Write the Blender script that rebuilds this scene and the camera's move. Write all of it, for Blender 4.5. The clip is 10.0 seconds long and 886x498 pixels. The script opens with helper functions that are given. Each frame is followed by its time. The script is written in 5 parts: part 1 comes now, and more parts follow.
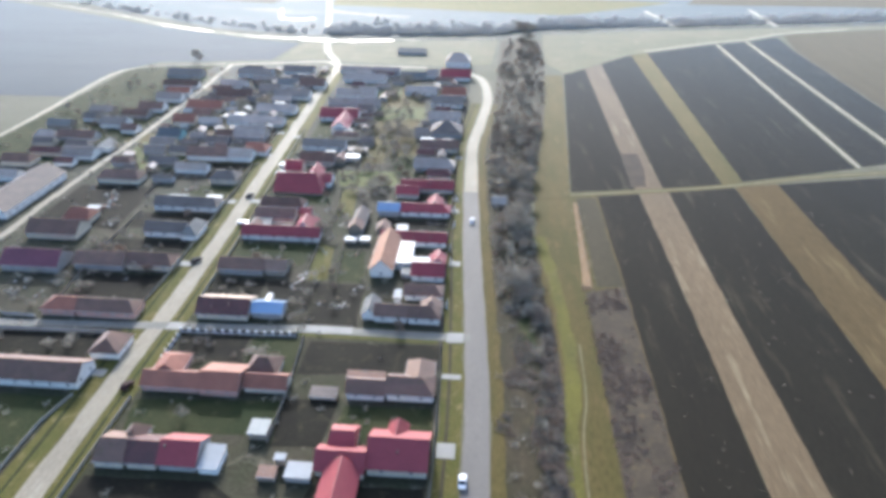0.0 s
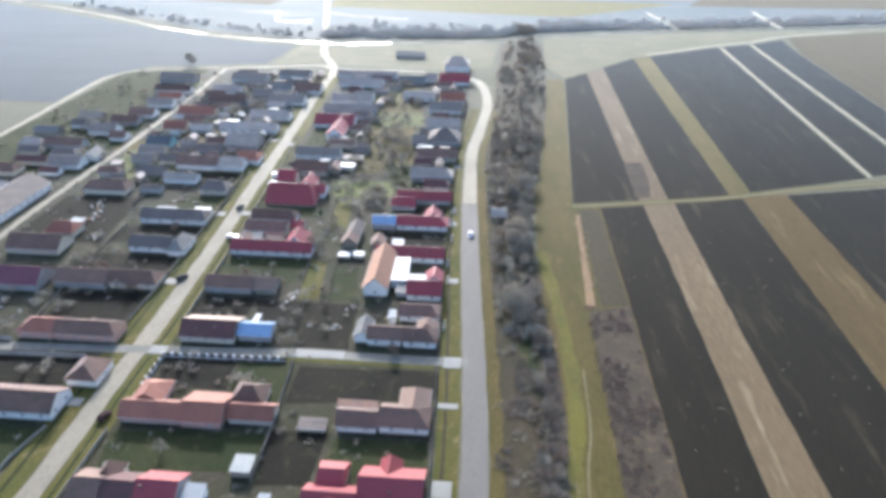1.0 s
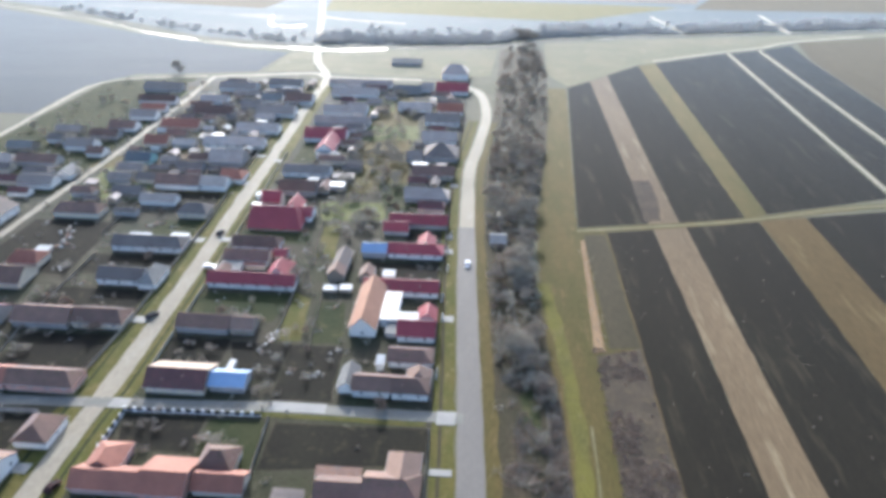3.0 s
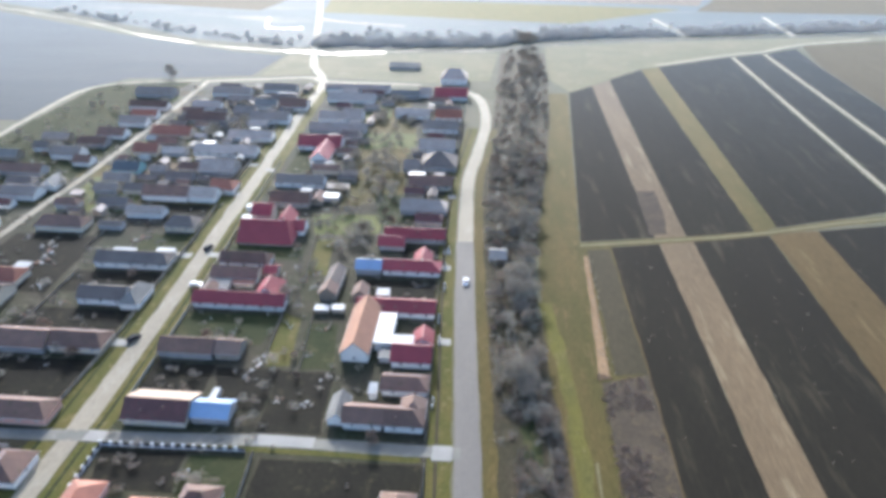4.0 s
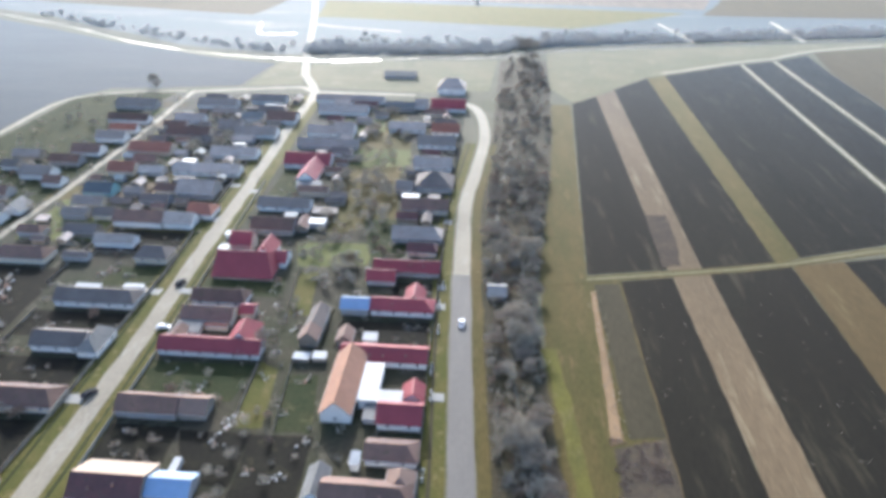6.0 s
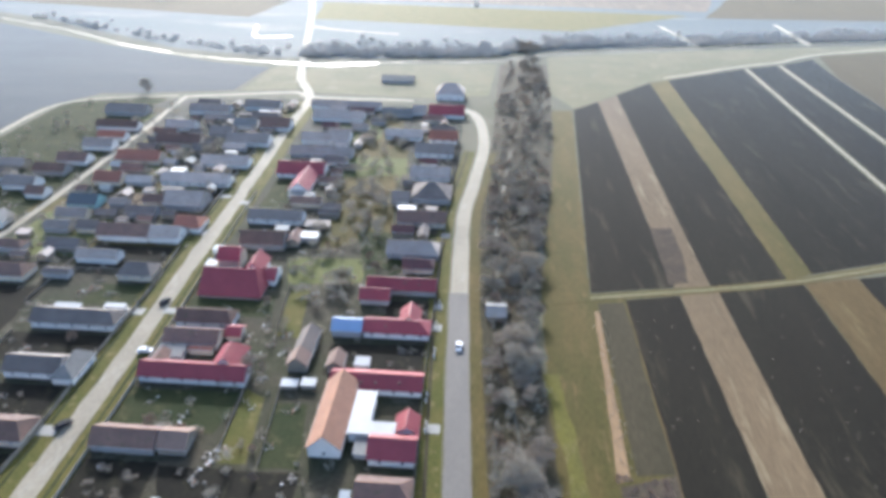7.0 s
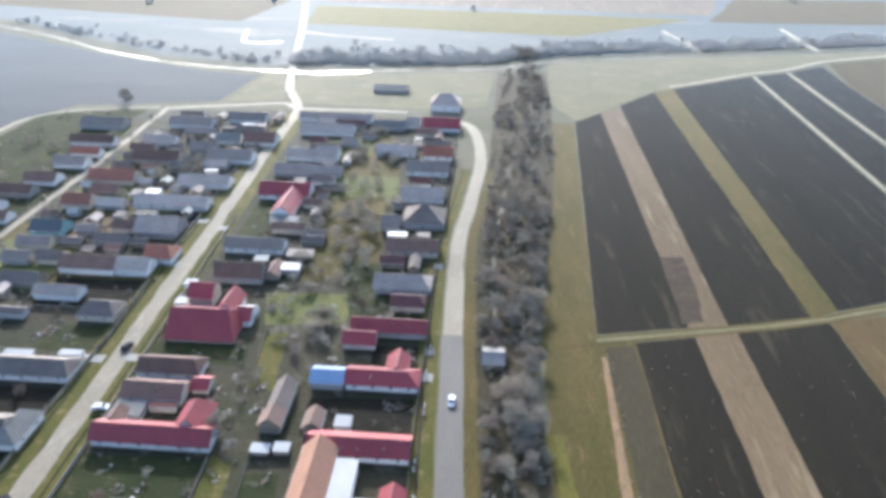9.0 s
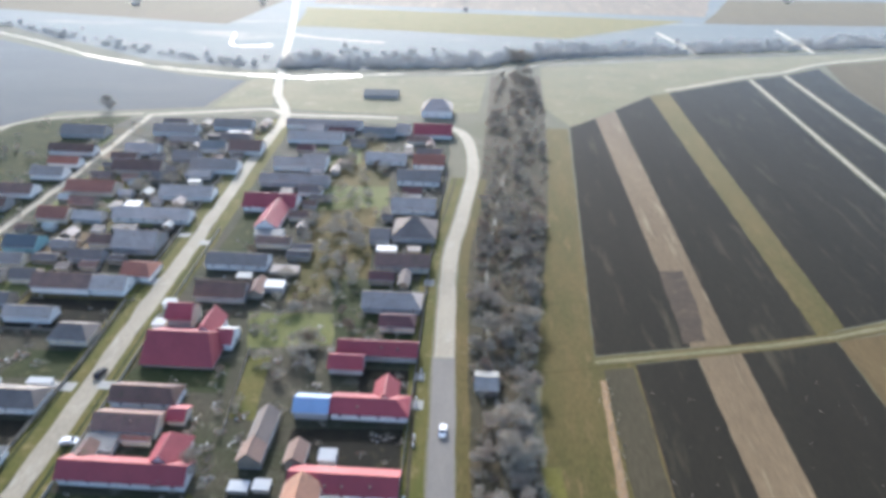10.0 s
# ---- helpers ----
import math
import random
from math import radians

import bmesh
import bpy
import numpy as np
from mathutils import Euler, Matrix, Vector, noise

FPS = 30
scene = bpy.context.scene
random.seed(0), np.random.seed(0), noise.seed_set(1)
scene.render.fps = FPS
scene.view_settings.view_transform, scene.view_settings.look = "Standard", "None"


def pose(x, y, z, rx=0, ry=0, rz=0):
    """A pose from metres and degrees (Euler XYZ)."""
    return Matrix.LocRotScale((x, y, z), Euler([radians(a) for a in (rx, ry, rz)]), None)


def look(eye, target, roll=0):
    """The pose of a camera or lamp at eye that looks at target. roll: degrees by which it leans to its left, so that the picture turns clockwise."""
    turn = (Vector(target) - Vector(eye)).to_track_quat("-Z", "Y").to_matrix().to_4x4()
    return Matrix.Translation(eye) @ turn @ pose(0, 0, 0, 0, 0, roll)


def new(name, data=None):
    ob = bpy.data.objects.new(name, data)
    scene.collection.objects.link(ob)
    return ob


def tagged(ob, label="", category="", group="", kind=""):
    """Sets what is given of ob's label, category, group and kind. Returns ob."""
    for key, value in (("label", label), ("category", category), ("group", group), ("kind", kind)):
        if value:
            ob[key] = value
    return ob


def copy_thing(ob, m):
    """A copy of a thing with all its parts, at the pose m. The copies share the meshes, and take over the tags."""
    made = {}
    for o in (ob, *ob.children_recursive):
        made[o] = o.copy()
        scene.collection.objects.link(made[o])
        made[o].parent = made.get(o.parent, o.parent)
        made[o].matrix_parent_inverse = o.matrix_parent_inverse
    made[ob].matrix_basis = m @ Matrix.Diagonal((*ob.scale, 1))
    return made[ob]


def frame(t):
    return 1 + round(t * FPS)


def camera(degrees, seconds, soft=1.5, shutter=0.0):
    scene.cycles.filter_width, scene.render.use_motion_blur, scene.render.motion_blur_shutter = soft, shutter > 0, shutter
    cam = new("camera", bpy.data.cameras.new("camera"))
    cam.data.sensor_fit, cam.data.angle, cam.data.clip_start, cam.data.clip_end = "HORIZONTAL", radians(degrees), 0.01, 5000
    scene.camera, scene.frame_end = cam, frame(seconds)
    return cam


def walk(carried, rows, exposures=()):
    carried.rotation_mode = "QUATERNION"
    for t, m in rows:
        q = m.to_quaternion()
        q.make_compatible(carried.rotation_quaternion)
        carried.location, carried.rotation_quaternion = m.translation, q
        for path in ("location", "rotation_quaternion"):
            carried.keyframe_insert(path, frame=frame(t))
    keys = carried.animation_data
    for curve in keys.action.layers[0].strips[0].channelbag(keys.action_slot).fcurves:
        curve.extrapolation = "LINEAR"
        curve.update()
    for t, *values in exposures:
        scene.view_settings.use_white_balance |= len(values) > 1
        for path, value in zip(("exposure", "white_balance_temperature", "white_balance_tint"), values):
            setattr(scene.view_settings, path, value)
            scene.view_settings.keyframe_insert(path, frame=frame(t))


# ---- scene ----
cam = camera(68.4, 10.0, soft=4.1)
U = 1.3636      # metres to one unit of the plan, in which the places of things are written
METRES, EYE, TILT, LEAN, TURN = 84.615 * U, 88.0 * U, 0.0, 0.0, 3.6
ROWS = [
    (0.0, 0.0, 0.0, 0.0, 0.46, -29.22, -0.82),
    (0.5, 0.0041, 0.0469, 0.0014, 0.48, -29.24, -0.82),
    (1.0, 0.0082, 0.1001, 0.0019, 0.47, -29.23, -0.83),
    (1.5, 0.0118, 0.1453, 0.0037, 0.48, -29.25, -0.82),
    (2.0, 0.016, 0.1992, 0.004, 0.48, -29.23, -0.82),
    (2.5, 0.0197, 0.2452, 0.005, 0.48, -29.24, -0.82),
    (4.0, 0.0319, 0.3924, 0.0076, 0.51, -29.24, -0.83),
    (4.5, 0.0355, 0.447, 0.0075, 0.5, -29.23, -0.85),
    (5.0, 0.04, 0.4929, 0.0085, 0.51, -29.22, -0.83),
    (5.5, 0.0439, 0.5462, 0.0101, 0.52, -29.24, -0.83),
    (7.0, 0.0552, 0.7011, 0.011, 0.51, -29.21, -0.88),
    (7.5, 0.0589, 0.7477, 0.0127, 0.52, -29.22, -0.91),
    (8.0, 0.0636, 0.8009, 0.0137, 0.52, -29.24, -0.89),
    (8.5, 0.0675, 0.8479, 0.0151, 0.5, -29.26, -0.88),
    (9.0, 0.072, 0.9023, 0.0146, 0.37, -29.22, -0.87),
    (9.5, 0.0768, 0.952, 0.015, 0.15, -29.22, -0.85),
    (10.0, 0.0807, 0.9964, 0.0158, -0.24, -29.21, -0.86),
]
walk(cam, [(t, pose(0, 0, EYE, TILT, LEAN, TURN) @ pose(METRES * x, METRES * y, METRES * z, 90 + pitch, roll, yaw)) for t, x, y, z, yaw, pitch, roll in ROWS],
     exposures=[(0.0, 1.31, 5780, 9.2), (10.0, 1.31, 5780, 9.2)])

# ---- light ----
SUN_EL, SUN_AZ = 25.0, 15.0      # degrees above the horizon, degrees left of straight ahead
world = bpy.data.worlds.new("world")
scene.world = world
world.use_nodes = True
sky = world.node_tree.nodes.new("ShaderNodeTexSky")
sky.sky_type, sky.sun_disc = "NISHITA", False
sky.sun_elevation, sky.sun_rotation = radians(SUN_EL), radians(-SUN_AZ)
sky.air_density, sky.dust_density, sky.ozone_density = 1.0, 3.5, 2.5
bg = world.node_tree.nodes["Background"]
bg.inputs["Strength"].default_value = 0.15
world.node_tree.links.new(sky.outputs[0], bg.inputs[0])
sun = new("sun", bpy.data.lights.new("sun", "SUN"))
sun.data.energy, sun.data.angle, sun.data.color = 2.25, radians(1.5), (1.0, 0.96, 0.89)
toward = Vector((-math.sin(radians(SUN_AZ)) * math.cos(radians(SUN_EL)), math.cos(radians(SUN_AZ)) * math.cos(radians(SUN_EL)), math.sin(radians(SUN_EL))))
sun.matrix_world = look(toward * 900, (0, 0, 0))


# ---- materials ----
def mat(name, a, b, big=0.08, fine=1.5, rough=0.85, bump=0.3, stretch=(1, 1, 1), spec=0.4, metal=0.0, sheen=0.2, c=None, courses=0.0, seams=0.0, vary=0.0, grain=0.35, fuzz=0.3, tint=(0.75, 0.85, 1.0)):
    """A procedural surface: colours a and b mixed by coarse noise, darkened and lightened by fine noise; c in rare stains."""
    m = bpy.data.materials.new(name)
    m.use_nodes = True
    nt = m.node_tree
    p = nt.nodes["Principled BSDF"]
    N, L = nt.nodes.new, nt.links.new
    geo = N("ShaderNodeNewGeometry")
    mp = N("ShaderNodeMapping")
    mp.inputs["Scale"].default_value = stretch
    L(geo.outputs["Position"], mp.inputs["Vector"])

    def noise_node(scale, detail, rough_=0.6):
        n = N("ShaderNodeTexNoise")
        n.inputs["Scale"].default_value, n.inputs["Detail"].default_value, n.inputs["Roughness"].default_value = scale, detail, rough_
        L(mp.outputs[0], n.inputs["Vector"])
        return n

    def ramp(src, lo, hi):
        r = N("ShaderNodeMapRange")
        r.inputs["From Min"].default_value, r.inputs["From Max"].default_value = lo, hi
        L(src, r.inputs["Value"])
        return r.outputs[0]

    def mix(f, x, y, mode="MIX"):
        k = N("ShaderNodeMix")
        k.data_type, k.blend_type = "RGBA", mode
        for sock, v in ((k.inputs["Factor"], f), (k.inputs[6], x), (k.inputs[7], y)):
            if isinstance(v, bpy.types.NodeSocket):
                L(v, sock)
            elif isinstance(v, (tuple, list)):
                sock.default_value = (*v, 1)
            else:
                sock.default_value = v
        return k.outputs[2]

    big_n = noise_node(big, 6)
    fine_n = noise_node(fine, 8, 0.7)
    col = mix(ramp(big_n.outputs[0], 0.36, 0.64), a, b)
    if c:
        stain = noise_node(big * 2.7, 5, 0.65)
        col = mix(ramp(stain.outputs[0], 0.56, 0.7), col, c)
    shade = N("ShaderNodeMapRange")
    shade.inputs["From Min"].default_value, shade.inputs["From Max"].default_value = 0.25, 0.75
    shade.inputs["To Min"].default_value, shade.inputs["To Max"].default_value = 1 - grain, 1 + grain
    L(fine_n.outputs[0], shade.inputs["Value"])
    hsv = N("ShaderNodeHueSaturation")
    L(col, hsv.inputs["Color"])
    if vary:
        info = N("ShaderNodeObjectInfo")
        vr = N("ShaderNodeMapRange")
        vr.inputs["To Min"].default_value, vr.inputs["To Max"].default_value = 1 - vary, 1 + vary
        L(info.outputs["Random"], vr.inputs["Value"])
        mul = N("ShaderNodeMath")
        mul.operation = "MULTIPLY"
        L(shade.outputs[0], mul.inputs[0]), L(vr.outputs[0], mul.inputs[1])
        L(mul.outputs[0], hsv.inputs["Value"])
    else:
        L(shade.outputs[0], hsv.inputs["Value"])
    L(hsv.outputs[0], p.inputs["Base Color"])
    height = fine_n.outputs[0]
    if courses or seams:
        sep = N("ShaderNodeSeparateXYZ")
        L(geo.outputs["Position"], sep.inputs[0])
        src = sep.outputs[2]
        if seams:
            nsep = N("ShaderNodeSeparateXYZ")
            L(geo.outputs["Normal"], nsep.inputs[0])
            ax, ay = N("ShaderNodeMath"), N("ShaderNodeMath")
            ax.operation = ay.operation = "ABSOLUTE"
            L(nsep.outputs[0], ax.inputs[0]), L(nsep.outputs[1], ay.inputs[0])
            gt = N("ShaderNodeMath")
            gt.operation = "GREATER_THAN"
            L(ax.outputs[0], gt.inputs[0]), L(ay.outputs[0], gt.inputs[1])
            pick = N("ShaderNodeMix")
            L(gt.outputs[0], pick.inputs[0]), L(sep.outputs[0], pick.inputs[2]), L(sep.outputs[1], pick.inputs[3])
            src = pick.outputs[0]
        saw = N("ShaderNodeMath")
        saw.operation = "PINGPONG"
        saw.inputs[1].default_value = (seams or courses) / 2
        L(src, saw.inputs[0])
        add = N("ShaderNodeMath")
        add.operation = "MULTIPLY_ADD"
        add.inputs[1].default_value = 2.0 / (seams or courses)
        L(saw.outputs[0], add.inputs[0]), L(fine_n.outputs[0], add.inputs[2])
        height = add.outputs[0]
    bp = N("ShaderNodeBump")
    bp.inputs["Strength"].default_value, bp.inputs["Distance"].default_value = bump, 0.15
    L(height, bp.inputs["Height"]), L(bp.outputs[0], p.inputs["Normal"])
    p.inputs["Roughness"].default_value, p.inputs["Metallic"].default_value = rough, metal
    p.inputs["Specular IOR Level"].default_value = spec
    # tinted sheen stands in for distance haze, and for glare on the roads
    p.inputs["Sheen Weight"].default_value, p.inputs["Sheen Roughness"].default_value = sheen, fuzz
    p.inputs["Sheen Tint"].default_value = (*tint, 1)
    return m


# ground and fields
MEADOW = mat("meadow", (0.14, 0.125, 0.08), (0.11, 0.106, 0.06), 0.02, 0.8, c=(0.165, 0.14, 0.095), sheen=0.2, tint=(0.75, 0.85, 1.0), spec=0.12)
# distance haze is put into this land through bluish sheen
FARLAND = mat("farland", (0.11, 0.105, 0.084), (0.078, 0.086, 0.07), 0.006, 0.3, stretch=(0.35, 1.6, 1), c=(0.21, 0.185, 0.13), sheen=0.28, fuzz=0.32, tint=(0.6, 0.78, 1.0))
YARD = mat("yard_soil", (0.062, 0.052, 0.034), (0.041, 0.043, 0.021), 0.05, 1.0, c=(0.14, 0.12, 0.085), sheen=0.5, grain=0.55, fuzz=0.26, tint=(0.85, 0.9, 1.0), spec=0.12)
GARDEN = mat("garden_soil", (0.0135, 0.0115, 0.008), (0.019, 0.0168, 0.0105), 0.09, 1.0, c=(0.045, 0.04, 0.021), grain=0.5, sheen=0.1, fuzz=0.2, spec=0.12)
LAWN = mat("lawn", (0.025, 0.034, 0.0115), (0.042, 0.045, 0.017), 0.08, 1.4, c=(0.1, 0.084, 0.038), grain=0.5, sheen=0.18, fuzz=0.2, spec=0.12)
VERGE = mat("verge_grass", (0.076, 0.077, 0.017), (0.108, 0.09, 0.025), 0.09, 1.4, c=(0.18, 0.14, 0.06), sheen=0.3, grain=0.45, tint=(1.0, 0.95, 0.78), spec=0.12)
DRYGRASS = mat("dry_grass", (0.1, 0.073, 0.024), (0.07, 0.06, 0.017), 0.06, 1.2, c=(0.13, 0.092, 0.036), stretch=(1.6, 0.35, 1), sheen=0.35, fuzz=0.3, tint=(1.0, 0.94, 0.76), grain=0.45, spec=0.12)
THICKSOIL = mat("leaf_litter", (0.06, 0.046, 0.027), (0.038, 0.035, 0.018), 0.09, 1.2, c=(0.095, 0.075, 0.04), stretch=(1.4, 0.6, 1), sheen=0.3, fuzz=0.3, grain=0.55, tint=(1.0, 0.95, 0.9), spec=0.12)
MEADOWGREEN = mat("pale_green_grass", (0.135, 0.135, 0.042), (0.105, 0.11, 0.034), 0.08, 1.2, c=(0.19, 0.165, 0.075), sheen=0.3, grain=0.4, spec=0.12)
MOSSY = mat("mossy_grass", (0.13, 0.115, 0.024), (0.095, 0.086, 0.024), 0.08, 1.2, c=(0.1696, 0.135, 0.06), stretch=(1.4, 0.5, 1), sheen=0.2, spec=0.12)
PLOUGH = mat("ploughed_soil", (0.01537, 0.0128, 0.00824), (0.02014, 0.0168, 0.01064), 0.03, 0.9, stretch=(2.2, 0.28, 1), bump=0.6, rough=0.9, c=(0.04664, 0.039, 0.0232), sheen=0.45, spec=0.14, fuzz=0.22, tint=(0.6, 0.78, 1.0))
# greyer copy of the ploughed soil, distance haze put into colour and sheen
HAZESOIL = mat("hazed_plough_soil", (0.03, 0.031, 0.032), (0.042, 0.043, 0.044), 0.02, 0.6, stretch=(0.4, 1.6, 1), bump=0.5, sheen=0.4, fuzz=0.28, spec=0.2, tint=(0.72, 0.86, 1.0))
STUBBLE = mat("stubble", (0.162, 0.115, 0.064), (0.126, 0.09, 0.05), 0.04, 0.9, stretch=(2.2, 0.2, 1), bump=0.5, c=(0.25, 0.195, 0.115), sheen=0.3, tint=(0.85, 0.9, 1.0), spec=0.12)
OLDSTUBBLE = mat("old_stubble", (0.1113, 0.078, 0.0344), (0.0901, 0.063, 0.028), 0.04, 0.9, stretch=(2.2, 0.2, 1), bump=0.5, c=(0.159, 0.12, 0.056), sheen=0.05, spec=0.12)
PASTURE = mat("dry_pasture", (0.175, 0.15, 0.08), (0.135, 0.125, 0.062), 0.03, 0.5, c=(0.21, 0.18, 0.11), sheen=0.3, tint=(0.85, 0.9, 0.95), grain=0.3, spec=0.12)
FALLOW = mat("fallow", (0.05, 0.042, 0.023), (0.062, 0.05, 0.028), 0.06, 0.9, stretch=(1.8, 0.3, 1), grain=0.4, sheen=0.25, tint=(1.0, 0.95, 0.85), spec=0.12)
SCRUBSOIL = mat("scrub_soil", (0.085, 0.065, 0.043), (0.056, 0.044, 0.03), 0.12, 1.0, c=(0.13, 0.095, 0.05), grain=0.5, sheen=0.25, spec=0.12)
PATCHSOIL = mat("disturbed_soil", (0.07, 0.05, 0.032), (0.05, 0.038, 0.026), 0.15, 1.2, c=(0.11, 0.08, 0.05), spec=0.12)
DIRT = mat("bare_dirt", (0.285, 0.185, 0.1), (0.235, 0.155, 0.085), 0.1, 1.2, spec=0.12)
ASPHALT = mat("asphalt", (0.155, 0.138, 0.118), (0.13, 0.116, 0.1), 0.05, 1.5, stretch=(1.6, 0.35, 1), rough=0.75, spec=0.3, bump=0.1, grain=0.16, sheen=0.6, fuzz=0.28, tint=(1.0, 0.97, 0.9))
GRAVEL = mat("gravel_road", (0.265, 0.228, 0.165), (0.21, 0.18, 0.13), 0.06, 1.2, stretch=(1.3, 0.5, 1), rough=0.8, spec=0.3, grain=0.25, c=(0.3, 0.27, 0.21), sheen=1.0, fuzz=0.3, tint=(1.0, 0.95, 0.82))
CONCRETE = mat("concrete", (0.3, 0.285, 0.25), (0.25, 0.235, 0.21), 0.2, 2.0, rough=0.75, grain=0.15)
# grey set between the street's sunlit and house-shaded tones
STREETGREY = mat("worn_half_shaded_street", (0.2, 0.186, 0.15), (0.155, 0.146, 0.122), 0.1, 1.5, rough=0.8, grain=0.2, c=(0.27, 0.25, 0.21))
WATER = mat("river_water", (0.05, 0.06, 0.06), (0.04, 0.05, 0.05), 0.1, 0.3, rough=0.22, spec=0.6, bump=0.12, stretch=(0.6, 1, 1))
# roofs
RED = mat("red_metal_roof", (0.33, 0.058, 0.064), (0.28, 0.048, 0.054), 0.2, 1.0, rough=0.48, spec=0.5, seams=0.35, bump=0.25, grain=0.12, vary=0.12)
PLUM = mat("dull_plum_metal_roof", (0.2, 0.066, 0.085), (0.16, 0.055, 0.07), 0.2, 1.0, rough=0.5, seams=0.35, bump=0.25, grain=0.2)
BARNORANGE = mat("orange_brown_barn_tile", (0.42, 0.215, 0.13), (0.35, 0.18, 0.11), 0.2, 1.8, rough=0.75, courses=0.3, grain=0.22, c=(0.3, 0.17, 0.11))
ORANGE = mat("orange_tile_roof", (0.35, 0.14, 0.09), (0.28, 0.115, 0.075), 0.25, 2.0, rough=0.7, courses=0.3, grain=0.2, vary=0.12)
BROWN = mat("old_brown_tile_roof", (0.22, 0.127, 0.092), (0.165, 0.1, 0.075), 0.25, 2.0, rough=0.75, courses=0.3, grain=0.3, vary=0.25, c=(0.12, 0.1, 0.0522), sheen=0.3)
OLDMAROON = mat("faded_maroon_tile", (0.15, 0.066, 0.058), (0.11, 0.055, 0.05), 0.3, 2.0, rough=0.75, courses=0.3, grain=0.3, c=(0.09, 0.07, 0.055))
WORNTILE = mat("worn_grey_brown_tile", (0.22, 0.175, 0.145), (0.17, 0.14, 0.12), 0.2, 1.8, rough=0.75, courses=0.3, grain=0.3, c=(0.26, 0.21, 0.17), spec=0.2)
BARNTILE = mat("weathered_barn_tile", (0.29, 0.185, 0.135), (0.24, 0.155, 0.115), 0.2, 1.8, rough=0.75, courses=0.3, grain=0.22, c=(0.22, 0.15, 0.1))
GREY = mat("dark_grey_roof", (0.138, 0.112, 0.094), (0.18, 0.147, 0.124), 0.2, 1.8, rough=0.6, courses=0.3, grain=0.25, vary=0.3)
# paler version of the dark grey roof for far houses; haze in its colour
HAZEGREY = mat("weathered_haze_grey_roof", (0.36, 0.295, 0.245), (0.43, 0.355, 0.3), 0.2, 1.8, rough=0.65, courses=0.3, grain=0.34, vary=0.35, sheen=0.4, spec=0.2, c=(0.3, 0.235, 0.18), tint=(1.0, 0.96, 0.92))
PALEGREY = mat("fibre_cement_roof", (0.26, 0.245, 0.225), (0.205, 0.195, 0.175), 0.25, 1.4, rough=0.75, seams=0.3, grain=0.2, vary=0.2)
BLUE = mat("blue_metal_roof", (0.26, 0.37, 0.53), (0.29, 0.4, 0.55), 0.15, 0.7, rough=0.4, spec=0.5, seams=0.5, bump=0.25, grain=0.1)
LIGHTBLUE = mat("pale_blue_metal_roof", (0.3, 0.4, 0.54), (0.27, 0.36, 0.5), 0.15, 0.8, rough=0.42, spec=0.5, seams=0.5, bump=0.2, grain=0.1)
WHITEMETAL = mat("white_sheet_roof", (0.42, 0.42, 0.41), (0.37, 0.37, 0.36), 0.2, 1.0, rough=0.5, seams=0.5, bump=0.2, grain=0.08)
# cream tile for one rear slope, its sunlit tone painted in
SUNLITTILE = mat("sunlit_cream_tile", (0.42, 0.31, 0.23), (0.36, 0.265, 0.2), 0.2, 1.5, rough=0.7, courses=0.3, grain=0.15)
LIGHTSHEET = mat("pale_felt_roof", (0.44, 0.43, 0.38), (0.38, 0.37, 0.33), 0.3, 1.5, rough=0.7, grain=0.12)
TEAL = mat("teal_roof", (0.1, 0.115, 0.12), (0.08, 0.095, 0.1), 0.2, 1.0, rough=0.5, seams=0.4, grain=0.15)
RUST = mat("rusty_sheet", (0.3, 0.16, 0.1), (0.24, 0.15, 0.11), 0.4, 2.0, rough=0.7, seams=0.3, c=(0.32, 0.28, 0.25))
# walls and small things
WHITEWALL = mat("white_plaster", (0.83, 0.81, 0.77), (0.74, 0.72, 0.68), 0.25, 2.0, grain=0.08, bump=0.1, vary=0.08)
CREAMWALL = mat("cream_plaster", (0.7, 0.61, 0.47), (0.62, 0.54, 0.42), 0.25, 2.0, grain=0.1, bump=0.1, vary=0.12)
PINKWALL = mat("rose_plaster", (0.55, 0.33, 0.27), (0.48, 0.3, 0.25), 0.25, 2.0, grain=0.1, bump=0.1)
GREYWALL = mat("grey_plaster", (0.42, 0.4, 0.38), (0.34, 0.32, 0.3), 0.25, 2.0, grain=0.12, bump=0.1, vary=0.15)
TEALWALL = mat("turquoise_plaster", (0.3, 0.5, 0.5), (0.26, 0.44, 0.45), 0.25, 2.0, grain=0.08, bump=0.1)
PLANK = mat("weathered_wood", (0.3, 0.255, 0.2), (0.235, 0.2, 0.16), 0.5, 3.0, seams=0.2, vary=0.3)
FENCEMETAL = mat("fence_paint", (0.2, 0.18, 0.16), (0.16, 0.15, 0.14), 0.5, 2.0, vary=0.4)
FENCEDARK = mat("dark_fence_panel", (0.02, 0.02, 0.022), (0.03, 0.03, 0.03), 0.5, 2.0)
TRIM = mat("pale_trim", (0.62, 0.6, 0.57), (0.54, 0.52, 0.5), 0.5, 2.0, grain=0.1, rough=0.5)
REDTRIM = mat("red_trim", (0.3, 0.03, 0.05), (0.26, 0.028, 0.045), 0.5, 2.0, grain=0.1, rough=0.45)
BRICKRED = mat("chimney_brick", (0.24, 0.14, 0.11), (0.2, 0.125, 0.1), 0.8, 4.0, courses=0.15)
GLASS = mat("window_glass", (0.03, 0.035, 0.04), (0.02, 0.025, 0.03), 0.5, 1.0, rough=0.45, spec=0.2, bump=0.0, grain=0.05)
